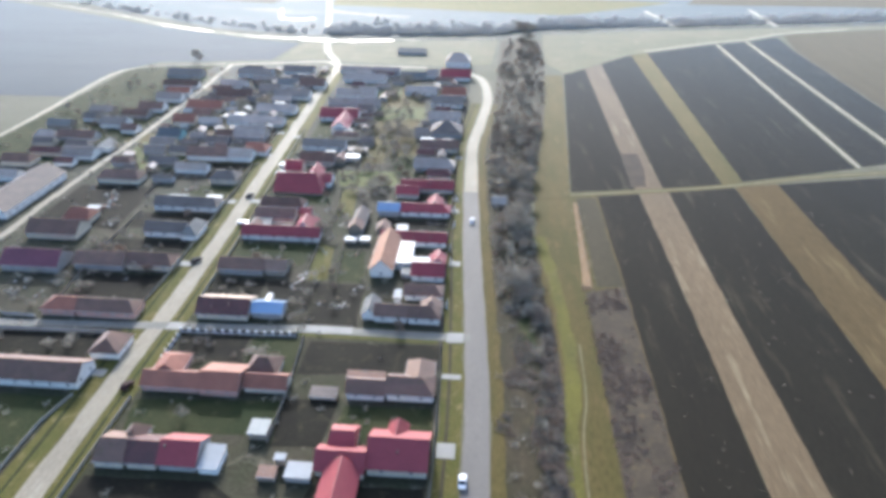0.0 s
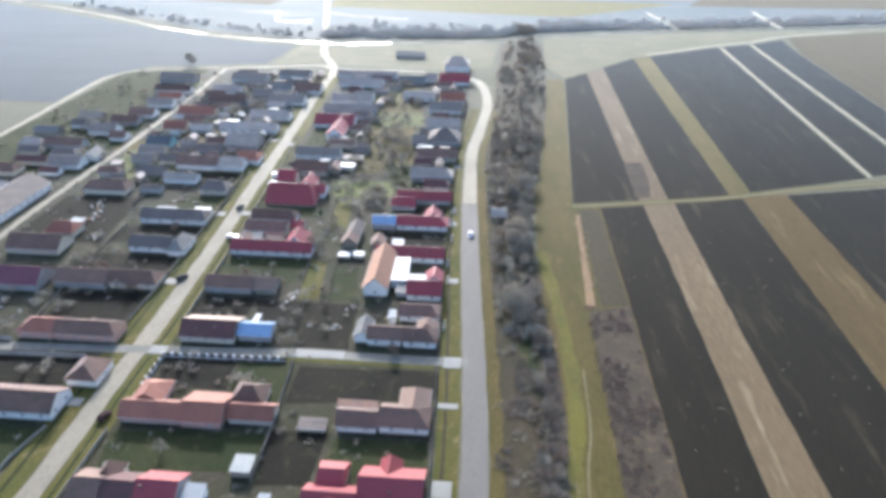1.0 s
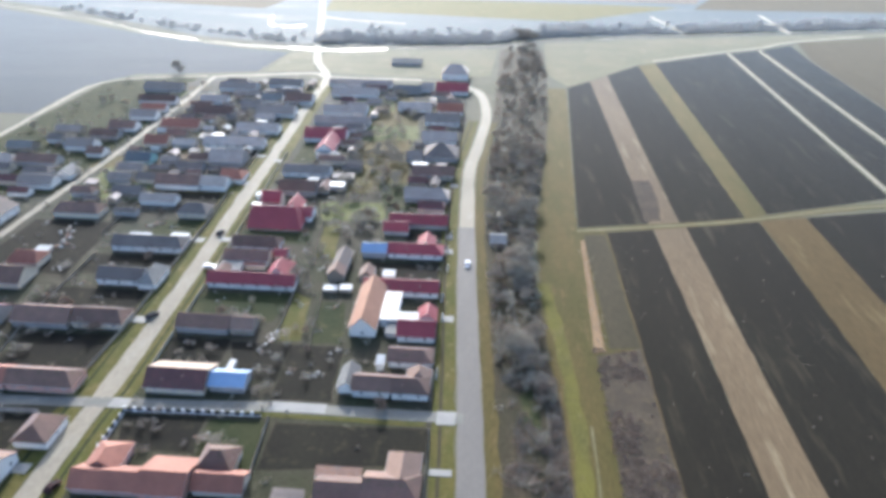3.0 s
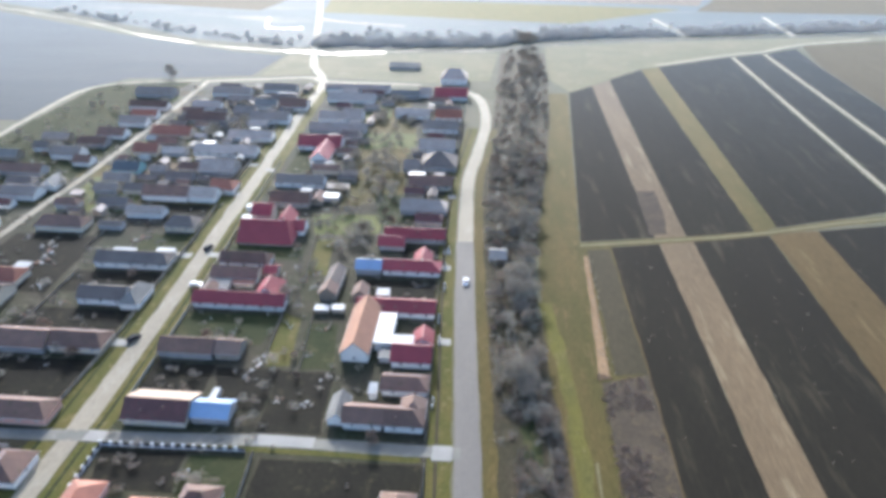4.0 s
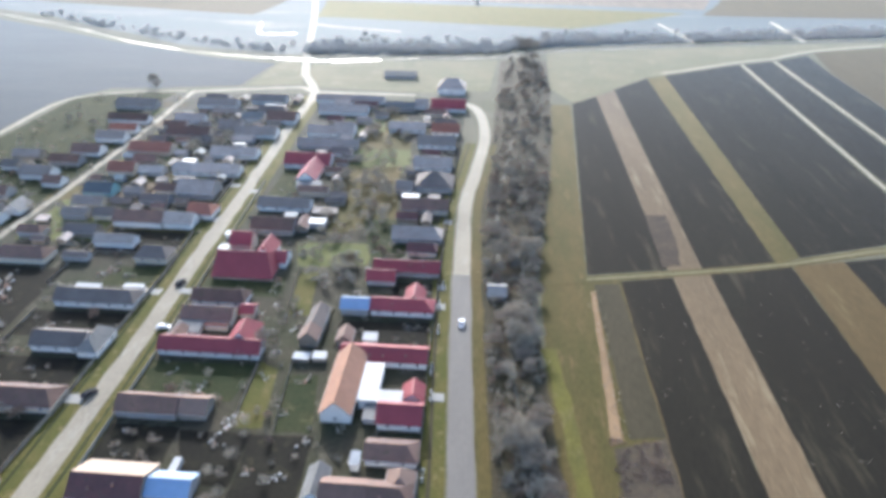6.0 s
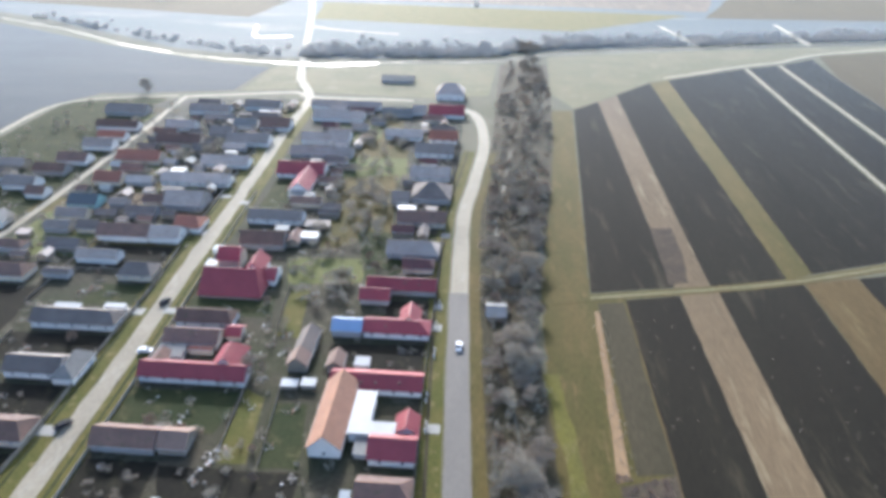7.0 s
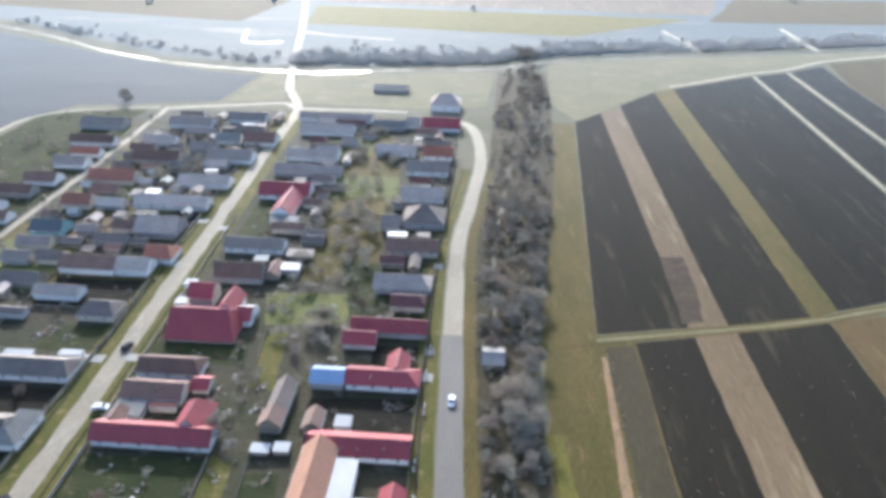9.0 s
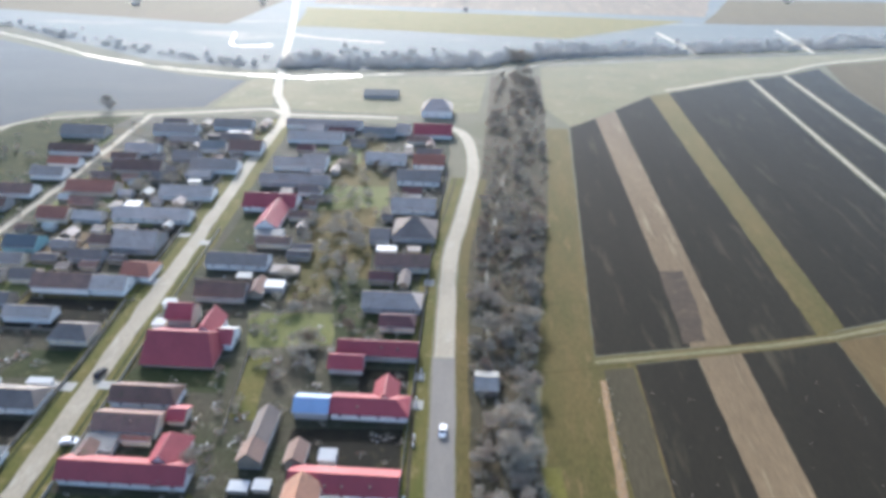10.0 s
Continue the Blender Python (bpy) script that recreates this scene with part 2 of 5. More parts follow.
CARGLASS = mat("car_glass", (0.02, 0.022, 0.025), (0.015, 0.018, 0.02), 0.5, 1.0, rough=0.5, spec=0.03, bump=0.0, grain=0.05, sheen=0.0)
CREEK = mat("creek_water", (0.1, 0.095, 0.075), (0.06, 0.058, 0.045), 0.3, 1.0, rough=0.45, spec=0.15, bump=0.1, sheen=0.0)
BARK = mat("bark", (0.28, 0.24, 0.2), (0.22, 0.19, 0.16), 0.8, 4.0, vary=0.25)
TWIG = mat("twigs", (0.36, 0.3, 0.23), (0.3, 0.25, 0.195), 0.12, 2.0, vary=0.2, sheen=0.5, tint=(0.85, 0.9, 0.95))
TWIGPALE = mat("pale_twigs", (0.43, 0.375, 0.29), (0.36, 0.315, 0.245), 0.12, 2.0, vary=0.2, sheen=0.5, tint=(0.85, 0.9, 0.95))
TWIGRED = mat("reddish_twigs", (0.29, 0.215, 0.16), (0.23, 0.17, 0.13), 0.12, 2.0, vary=0.25, sheen=0.1, tint=(1.0, 0.92, 0.85))
# twigs for far trees only, lightened so the colour carries the haze
HAZETWIG = mat("hazed_far_twigs", (0.58, 0.55, 0.5), (0.5, 0.48, 0.44), 0.05, 1.0, sheen=1.0)


# ---- builders ----
def mesh_of(bm, name, material):
    me = bpy.data.meshes.new(name)
    bm.to_mesh(me)
    bm.free()
    me.materials.append(material)
    return me


def part(name, bm, material, parent, label=""):
    ob = new(name, bm if isinstance(bm, bpy.types.Mesh) else mesh_of(bm, name, material))
    ob.parent = parent
    return tagged(ob, label)


def thing(name, label, category, group="", at=(0, 0, 0), kind=""):
    ob = new(name)
    ob.location = at
    return tagged(ob, label, category, group, kind)


def box(bm, x0, x1, y0, y1, z0, z1, bevel=0.0):
    vs = [bm.verts.new((x, y, z)) for z in (z0, z1) for x, y in ((x0, y0), (x1, y0), (x1, y1), (x0, y1))]
    fs = [bm.faces.new([vs[i] for i in q]) for q in ((3, 2, 1, 0), (4, 5, 6, 7), (0, 1, 5, 4), (1, 2, 6, 5), (2, 3, 7, 6), (3, 0, 4, 7))]
    if bevel:
        bmesh.ops.bevel(bm, geom=list({e for f in fs for e in f.edges}), offset=bevel, segments=1, affect="EDGES")
    return bm


def boxed(*a, bevel=0.0):
    return box(bmesh.new(), *a, bevel=bevel)


def slab(points, thick):
    """A plate whose upper face has these corners, anticlockwise from above."""
    bm = bmesh.new()
    n = (Vector(points[1]) - Vector(points[0])).cross(Vector(points[2]) - Vector(points[0])).normalized()
    up = [bm.verts.new(p) for p in points]
    low = [bm.verts.new(Vector(p) - n * thick) for p in points]
    bm.faces.new(up), bm.faces.new(low[::-1])
    k = len(points)
    for i in range(k):
        bm.faces.new((up[i], low[i], low[(i + 1) % k], up[(i + 1) % k]))
    return bm


def prism(points, y0, y1):
    """A shape in the xz plane, drawn out along y."""
    bm = bmesh.new()
    a = [bm.verts.new((x, y0, z)) for x, z in points]
    b = [bm.verts.new((x, y1, z)) for x, z in points]
    bm.faces.new(a), bm.faces.new(b[::-1])
    k = len(points)
    for i in range(k):
        bm.faces.new((a[(i + 1) % k], a[i], b[i], b[(i + 1) % k]))
    return bm


def wobble(points, step, amount, seed):
    """Points along a closed outline, every step metres, moved about a little."""
    out = []
    for i, p in enumerate(points):
        p, q = Vector((*p, 0)), Vector((*points[(i + 1) % len(points)], 0))
        n = max(1, int((q - p).length / step))
        for k in range(n):
            v = p.lerp(q, k / n)
            out.append((v.x + amount * noise.noise((v.x * 0.15, v.y * 0.15, seed)) + 0.5 * amount * noise.noise((v.x * 0.7, v.y * 0.7, seed)), v.y + amount * noise.noise((v.x * 0.15, v.y * 0.15, seed + 9))))
    return out


def patch(name, label, category, points, z, material, rough_edge=0.6, step=3.0):
    """A piece of ground: a thin sheet with a slightly uneven outline. points: in plan units."""
    points = [(x * U, y * U) for x, y in points]
    if sum(points[i - 1][0] * p[1] - p[0] * points[i - 1][1] for i, p in enumerate(points)) < 0:
        points = points[::-1]
    bm = bmesh.new()
    ring = [bm.verts.new((x, y, z)) for x, y in wobble(points, step, rough_edge, len(name) + points[0][0])]
    low = [bm.verts.new((v.co.x, v.co.y, -0.05)) for v in ring]
    f = bm.faces.new(ring)
    for i in range(len(ring)):
        bm.faces.new((ring[i], low[i], low[(i + 1) % len(ring)], ring[(i + 1) % len(ring)]))
    bm.normal_update()
    bmesh.ops.triangulate(bm, faces=[f], ngon_method="EAR_CLIP")
    return tagged(new(name, mesh_of(bm, name, material)), label, category, kind="structure")


def smooth_line(points, step=4.0):
    pts = [Vector((*p, 0)) for p in points]
    pts = [2 * pts[0] - pts[1], *pts, 2 * pts[-1] - pts[-2]]
    out = []
    for i in range(1, len(pts) - 2):
        a, b, c, d = pts[i - 1:i + 3]
        n = max(1, int((c - b).length / step))
        for k in range(n):
            t = k / n
            out.append(0.5 * (2 * b + (c - a) * t + (2 * a - 5 * b + 4 * c - d) * t * t + (3 * b - a - 3 * c + d) * t ** 3))
    return out + [pts[-2]]


def ribbon(name, label, category, points, width, z, material, edge=0.25, offset=0.0):
    """A road or strip along a line. points, width, edge and offset: in plan units."""
    line = smooth_line([(x * U, y * U) for x, y in points])
    width, edge, offset = width * U, edge * U, offset * U
    bm = bmesh.new()
    rows = []
    for i, p in enumerate(line):
        d = (line[min(i + 1, len(line) - 1)] - line[max(i - 1, 0)]).normalized()
        s = Vector((d.y, -d.x, 0))
        w = width / 2 + edge * noise.noise((p.x * 0.11, p.y * 0.11, 3.0))
        w2 = width / 2 + edge * noise.noise((p.x * 0.11, p.y * 0.11, 8.0))
        l, r = p + s * (offset - w), p + s * (offset + w2)
        rows.append([bm.verts.new((l.x, l.y, -0.05)), bm.verts.new((l.x, l.y, z)), bm.verts.new((p.x + s.x * offset, p.y + s.y * offset, z + 0.02)), bm.verts.new((r.x, r.y, z)), bm.verts.new((r.x, r.y, -0.05))])
    for a, b in zip(rows, rows[1:]):
        for k in range(4):
            bm.faces.new((a[k], a[k + 1], b[k + 1], b[k]))
    return tagged(new(name, mesh_of(bm, name, material)), label, category, kind="structure")


def window_mesh(w=0.9, h=1.1):
    bm = bmesh.new()
    t = 0.12
    for a in ((-w / 2, w / 2, 0, t), (-w / 2, w / 2, h - t, h), (-w / 2, -w / 2 + t, t, h - t), (w / 2 - t, w / 2, t, h - t), (-t / 3, t / 3, t, h - t)):
        box(bm, a[0], a[1], -0.06, 0.02, a[2], a[3])
    return mesh_of(bm, "window_frame", TRIM), mesh_of(boxed(-w / 2 + t, w / 2 - t, -0.03, 0.01, t, h - t), "pane", GLASS)


WIN, PANE = window_mesh()


def window(parent, x, y, z, turn=0):
    f = new("window", WIN)
    f.parent = parent
    f.matrix_basis = pose(x, y, z, 0, 0, turn)
    g = new("pane", PANE)
    g.parent = f
    tagged(g, "dark window glass")


def chimney(parent, x, y, z, h=0.6):
    bm = boxed(x - 0.22, x + 0.22, y - 0.22, y + 0.22, z - 1.0, z + h)
    c = part("chimney", bm, BRICKRED, parent, "brick chimney stack")
    part("chimney_cap", boxed(x - 0.26, x + 0.26, y - 0.26, y + 0.26, z + h, z + h + 0.1), BRICKRED, c)


FOOT = []


def house(label, category="house", name="", group="village buildings"):
    return thing(name or ("farmhouse" if category == "house" else category.replace(" ", "_")), label, category, group)


def wing(h, x0, x1, y0, y1, eave, rise, roof, wall, axis="x", hip=(0.0, 0.0), over=0.45, windows="", chim=(), trim=None, rear=0.2, back=None):
    """One block of a building under a pitched roof. x0..y1: the outline of its eaves. axis: the way of its ridge. hip:
    how far the ridge ends lie in from either end (outline, rise and hip in plan units, eave in metres). rear: by how
    much of its width the far slope is longer; back: its own covering, with sunlight put into its colour. windows:
    letters of the sides that have them (s near side, n far side, w and e)."""
    FOOT.append((x0, x1, y0, y1))
    x0, x1, y0, y1, rise, hip = x0 * U, x1 * U, (y0 + 1.02) * U, (y1 + 1.02) * U, rise * U, (hip[0] * U, hip[1] * U)
    eave -= 0.3
    trim = trim or (REDTRIM if roof is RED else TRIM)
    along = axis == "x"
    u0, u1, v0, v1 = (x0, x1, y0, y1) if along else (y0, y1, x0, x1)
    vm, top = (v0 + v1) / 2, eave + rise
    hw = (v1 - v0) / 2
    if along:
        v1 += hw * rear

    def at(u, v, z):
        return (u, v, z) if along else (v, u, z)

    def face(pts):
        pts = [at(*p) for p in pts]
        n = (Vector(pts[1]) - Vector(pts[0])).cross(Vector(pts[2]) - Vector(pts[0]))
        return pts if n.z > 0 else pts[::-1]

    # walls, drawn up to the underside of the roof
    a0, a1, b0, b1 = u0 + over, u1 - over, v0 + over, v1 - over
    lift = rise / hw
    ze = eave + over * lift - 0.2
    bm = bmesh.new()
    g0, g1 = (0 if hip[0] else 1), (0 if hip[1] else 1)
    zr = top - 0.2
    low = [bm.verts.new(at(u, v, -0.1)) for u, v in ((a0, b0), (a1, b0), (a1, b1), (a0, b1))]
    high = [bm.verts.new(at(u, v, ze)) for u, v in ((a0, b0), (a1, b0), (a1, b1), (a0, b1))]
    for i in range(4):
        bm.faces.new((low[i], low[(i + 1) % 4], high[(i + 1) % 4], high[i]))
    if g1:
        t = bm.verts.new(at(a1, vm, zr))
        bm.faces.new((high[1], high[2], t))
    if g0:
        t = bm.verts.new(at(a0, vm, zr))
        bm.faces.new((high[3], high[0], t))
    bmesh.ops.recalc_face_normals(bm, faces=bm.faces)
    part("wall", bm, wall, h)
    part("plinth", boxed(*((a0 - 0.04, a1 + 0.04, b0 - 0.04, b1 + 0.04) if along else (b0 - 0.04, b1 + 0.04, a0 - 0.04, a1 + 0.04)), -0.1, 0.3), GREYWALL, h)
    # roof slopes
    r0, r1 = u0 + hip[0], u1 - hip[1]
    for v in (v0, v1):
        part("roof_slope", slab(face([(u0, v, eave), (u1, v, eave), (r1, vm, top), (r0, vm, top)]), 0.14), back if back and v == v1 else roof, h)
    for u, r, k in ((u0, r0, hip[0]), (u1, r1, hip[1])):
        if k:
            part("roof_hip", slab(face([(u, v0, eave), (r, vm, top), (u, v1, eave)]), 0.14), roof, h)
    part("ridge_cap", boxed(*((r0, r1, vm - 0.14, vm + 0.14) if along else (vm - 0.14, vm + 0.14, r0, r1)), top - 0.06, top + 0.06, bevel=0.04), roof, h)
    for v in (v0, v1):
        part("gutter", boxed(*((u0, u1, v - 0.07, v + 0.07) if along else (v - 0.07, v + 0.07, u0, u1)), eave - 0.16, eave - 0.03, bevel=0.03), trim, h)
    # openings
    for side in windows:
        s_u = (side in "sn") == along
        length = (a1 - a0) if s_u else (b1 - b0)
        n = max(1, int(length / 4.6))
        for i in range(n):
            f = (i + 0.5) / n
            u = (a0 + length * f) if s_u else (a0 if side in "ws" else a1)
            v = (b0 if side in "sw" else b1) if s_u else (b0 + length * f)
            x, y = at(u, v, 0)[:2]
            window(h, x, y, 1.0, {"s": 0, "e": 90, "n": 180, "w": 270}[side])
    for cu, cv in chim:
        x, y = at(u0 + (u1 - u0) * cu, vm + cv * U, 0)[:2]
        chimney(h, x, y, top - abs(cv) * U * lift)


def lean_roof(h, x0, x1, y0, y1, z_near, z_far, roof, wall, over=0.25):
    """A block under one flat or slightly sloping sheet; its outline in plan units."""
    FOOT.append((x0, x1, y0, y1))
    x0, x1, y0, y1 = x0 * U, x1 * U, (y0 + 0.4) * U, (y1 + 0.4) * U
    part("roof_sheet", slab([(x0, y0, z_near), (x1, y0, z_near), (x1, y1, z_far), (x0, y1, z_far)], 0.12), roof, h)
    low = min(z_near, z_far) - 0.1
    part("wall", boxed(x0 + over, x1 - over, y0 + over, y1 - over, -0.1, low), wall, h)
    part("fascia", boxed(x0, x1, y0 - 0.05, y0 - 0.005, z_near - 0.25, z_near - 0.01), TRIM, h)


# ---- ground ----
bm = bmesh.new()
xs = [-3500, -1200, -500, -250, 0, 250, 500, 1200, 3500]
ys = [-1500, -400, -50, 200, 400, 700, 1200, 2500, 4500]
grid = [[bm.verts.new((x, y, 0)) for x in xs] for y in ys]
for i in range(len(ys) - 1):
    for j in range(len(xs) - 1):
        bm.faces.new((grid[i][j], grid[i][j + 1], grid[i + 1][j + 1], grid[i + 1][j]))
tagged(new("ground", mesh_of(bm, "ground", MEADOW)), "dull late-winter meadow land reaching to the horizon", "ground", kind="structure")

MAIN = [(-71.0, -60), (-71.1, 20), (-71.3, 70), (-71.8, 101), (-71.8, 124), (-73.0, 163), (-75.4, 208), (-77.2, 253), (-80.2, 307), (-81.4, 353), (-85.8, 369), (-94.4, 389), (-101.3, 416), (-107.2, 442), (-115.5, 483), (-138, 585), (-160, 677), (-230, 980), (-300, 1300)]
RIGHT = [(1.5, -60), (1.5, 30), (1.3, 75), (1.0, 99), (-0.2, 126), (-1.9, 158), (-3.5, 196), (-4.1, 239), (-1.6, 268), (0.6, 295), (0.6, 315), (-2.8, 338), (-8, 347), (-14, 351)]
THIRD = [(-133.5, -40), (-133.8, 100), (-133.9, 152), (-134.9, 180), (-134.7, 237), (-136, 283), (-139.9, 352)]
LEFTTRACK = [(-188, 80), (-188.5, 231), (-190.8, 281), (-192.6, 325), (-184, 341), (-165, 349), (-143.9, 354)]

patch("ground_village", "trodden village yards of dark soil and grass", "yard", [(-186, -60), (-6, -60), (-9, 345), (-80, 356), (-140, 350), (-170, 330), (-182, 230)], 0.012, YARD, 2.0, 8)
ribbon("road_main", "pale worn village street with dusty edges", "road", MAIN, 4.1, 0.10, GRAVEL, 0.7)
ribbon("verge_main_west", "green grass verge beside the street", "verge", MAIN[:10], 5.0, 0.05, VERGE, 0.5, -4.6)
ribbon("verge_main_east", "green grass verge beside the street", "verge", MAIN[:10], 3.8, 0.05, VERGE, 0.4, 4.0)
ribbon("road_right", "grey asphalt road along the edge of the village", "road", RIGHT[:7], 4.8, 0.10, ASPHALT)
ribbon("road_right_far", "pale gravel far stretch of the village edge road", "road", RIGHT[6:], 4.2, 0.104, GRAVEL, 0.5)
ribbon("verge_right_west", "green verge with a shallow ditch", "verge", RIGHT[:10], 4.4, 0.05, VERGE, 0.4, -5.0)
ribbon("verge_right_east", "dry tan grass verge", "verge", RIGHT[:10], 2.6, 0.05, DRYGRASS, 0.5, 3.9)
ribbon("road_third", "pale gravel village lane", "road", THIRD, 2.3, 0.09, GRAVEL, 0.6)
ribbon("track_left", "pale earth track round the village edge", "track", LEFTTRACK, 1.9, 0.08, GRAVEL, 0.5)
ribbon("street_cross", "dull grey village cross street", "road", [(-134, 113.0), (-107, 113.7), (-72, 115.4), (-50, 116.4), (-36.8, 117.0), (-1, 117.0)], 2.7, 0.115, STREETGREY)
ribbon("street_far", "pale gravel lane at the village end", "road", [(-141, 352.5), (-113.7, 360.2), (-91, 366), (-83, 359.6), (-62, 358.8), (-50, 359.6), (-33, 359)], 3.0, 0.085, GRAVEL)

# paler strip paints the gap of sunlight between the house shadows
ribbon("street_cross_slab", "pale stretch of the cross street, painted as sunlit", "road", [(-38.5, 117.2), (-33, 117.3), (-27.5, 117.3)], 2.6, 0.14, CONCRETE, 0.1)

# fields, near block and far block
def field(label, pts, material, z=0.05, category="field"):
    patch("field", label, category, pts, z, material, 0.35)


patch("grass_strip", "dry olive grass strip beside the fields", "grass strip", [(19, -60), (38, -60), (38, 197), (29.2, 198.5), (40, 352), (24, 352), (17, 200), (15, 120)], 0.02, DRYGRASS)
field("dark ploughed field strip", [(35, -60), (50.0, -60), (50.3, 78), (51.2, 125), (51.7, 200.2), (37.6, 196.7), (37.0, 124), (36.2, 77)], PLOUGH)
field("tan stubble strip between ploughed fields", [(50.0, -60), (60.2, -60), (60.5, 78), (60.8, 126), (61.8, 203.0), (51.8, 200.4), (51.2, 125), (50.3, 78)], STUBBLE, 0.045)
field("dark ploughed field strip", [(60.2, -60), (81, -60), (83.5, 107), (85.3, 208.8), (61.9, 203.2), (60.8, 126), (60.5, 78)], PLOUGH)
field("dull olive-tan stubble strip between ploughed fields", [(81, -60), (98, -60), (100.4, 141), (100.9, 213), (85.5, 209.0), (83.5, 107)], OLDSTUBBLE, 0.045)
field("dark ploughed field strip", [(98, -60), (150, -60), (152, 226), (100.9, 213), (100.4, 141)], PLOUGH)
field("dark ploughed field strip", [(29.4, 199.4), (51.2, 203.9), (53.8, 368), (41.0, 354)], PLOUGH)
field("tan stubble strip between ploughed fields", [(51.2, 203.9), (60.6, 205.2), (64.3, 380), (53.8, 368)], STUBBLE, 0.045)
field("dark ploughed field strip", [(60.6, 205.2), (81.7, 210.3), (85.6, 406), (64.6, 381)], PLOUGH)
field("olive grass strip between ploughed fields", [(81.7, 210.3), (89.7, 214.2), (96.6, 413), (85.6, 406)], DRYGRASS, 0.045)
field("dark ploughed field strip", [(89.7, 214.2), (135.3, 231), (145.5, 444), (96.6, 413)], PLOUGH)
field("dark ploughed field strip", [(138.5, 233), (158, 240), (167.8, 455), (149.4, 445)], PLOUGH)
field("dark ploughed field strip", [(161.5, 242), (180, 249), (191, 430), (196, 474), (172.2, 457)], PLOUGH)
field("fallow olive-brown field", [(181, 250), (260, 270), (300, 520), (204, 484), (192, 430)], FALLOW, 0.04)
ribbon("track_field_a", "pale narrow field path", "track", [(137, 232), (147.4, 444.5)], 1.1, 0.06, GRAVEL)
ribbon("track_field_b", "pale narrow field path", "track", [(160, 241), (170, 456)], 1.0, 0.06, GRAVEL)
CROSS = [(16, 193.5), (29, 196.8), (40, 199.3), (52, 202.1), (62, 204.2), (83, 209.6), (100, 215.6), (115, 220.6), (145, 228.5), (200, 243.5), (320, 274)]
ribbon("track_cross_verge", "dull grass beside the crossing field track", "verge", CROSS, 3.2, 0.06, DRYGRASS, 0.3)
ribbon("track_cross", "pale grassy track crossing between the fields", "track", CROSS[1:], 1.3, 0.075, PASTURE, 0.35)
field("brown scrubby fallow strip with dead weeds", [(26, 60), (36.2, 60), (37.0, 120), (37.5, 142), (27, 138.5)], SCRUBSOIL, 0.04)
field("grey-green fallow strip", [(30.2, 141), (37.0, 142), (37.0, 195.8), (30.6, 194.4)], FALLOW, 0.04)
field("bare orange dirt strip", [(26.6, 139.4), (28.9, 140.2), (29.6, 165), (30.4, 191), (29.2, 191), (28.0, 165)], DIRT, 0.046)
ribbon("verge_cross", "grass strip beside the cross street", "verge", [(-64, 114.9), (-36.8, 115.0), (-8, 115.0)], 1.4, 0.06, VERGE, 0.3)
ribbon("field_edge", "thin pale grass edge of the ploughed field", "field edge", [(36.0, -40), (36.2, 60), (36.9, 120), (37.2, 143), (37.6, 195)], 0.28, 0.056, OLDSTUBBLE, 0.3)
patch("scrub_bank", "reddish-brown scrubby bank beside the creek", "bank", [(13.4, 70), (17.2, 70), (18.2, 100), (18.0, 118), (16.2, 136), (13.0, 138), (15.2, 122), (15.0, 100)], 0.034, SCRUBSOIL, 1.0, 2.0)
patch("green_patch", "fresh green grass patch beside the creek", "grass", [(10.4, 117), (13.4, 115), (13.8, 122), (11.6, 130), (10.0, 124)], 0.03, LAWN, 1.0, 2.0)
ribbon("strip_moss", "yellow-green mossy grass strip beside the trees", "grass strip", [(17, -40), (18, 75), (20, 100), (20.6, 115), (19.6, 142), (17.0, 167)], 3.0, 0.03, MOSSY, 0.8)
ribbon("track_grass", "thin pale wheel track in the grass", "track", [(19, -20), (20, 75), (22.5, 100), (23.1, 117)], 0.4, 0.06, PASTURE, 0.15)

# river and the land behind it
RIVER = [(-420, 560), (-317, 512), (-257, 478), (-224, 456), (-190, 440), (-157, 430), (-122, 424.5), (-87, 422), (-60, 429), (-43, 435), (-22, 436.5), (2, 443), (36, 462), (90, 480), (160, 500), (300, 540)]
ribbon("river", "narrow pale shining river behind the village", "river", RIVER, 0.9, 0.06, WATER, 1.3)
ribbon("river_pool", "wide shining river reach beside the road bridge", "river", [(-89, 421.6), (-75, 425.2), (-61, 429)], 5.0, 0.066, WATER, 1.2)
ribbon("river_pool", "shining river reach before the road bridge", "river", [(-121, 424), (-110, 423.4), (-98, 422.6)], 3.2, 0.066, WATER, 1.0)
ribbon("river_pool", "shining bend of the river beside the grey field", "river", [(-226, 457.6), (-207, 448.4), (-186, 439.4)], 2.8, 0.066, WATER, 1.5)
field("ploughed field by the river, haze put into its grey", [(-560, 270), (-193.5, 284), (-195, 328), (-181, 353), (-158, 357), (-122, 366), (-118, 412), (-153, 421), (-227, 452), (-306, 494), (-560, 620)], HAZESOIL, 0.03)

# ---- buildings between the street and the asphalt road ----
h = house("red metal-roofed farmhouse with cream walls and several wings")
wing(h, -17.5, -6.8, 75.7, 84.2, 2.9, 3.3, RED, CREAMWALL, windows="se", chim=[(0.5, -2.0)])
wing(h, -26.2, -17.4, 74.7, 80.2, 2.7, 2.2, RED, CREAMWALL, windows="s", chim=[(0.45, -1.2)])
wing(h, -25.0, -19.8, 79.3, 85.0, 2.9, 2.0, RED, WHITEWALL, hip=(0.5, 0.5))
wing(h, -14.8, -11.0, 80.0, 86.8, 3.0, 2.6, RED, CREAMWALL, axis="y", hip=(0, 1.4))
wing(h, -24.4, -18.0, 66.0, 76.0, 2.7, 2.6, RED, CREAMWALL, axis="y")
h = house("low annex under a pale white sheet roof", "annex")
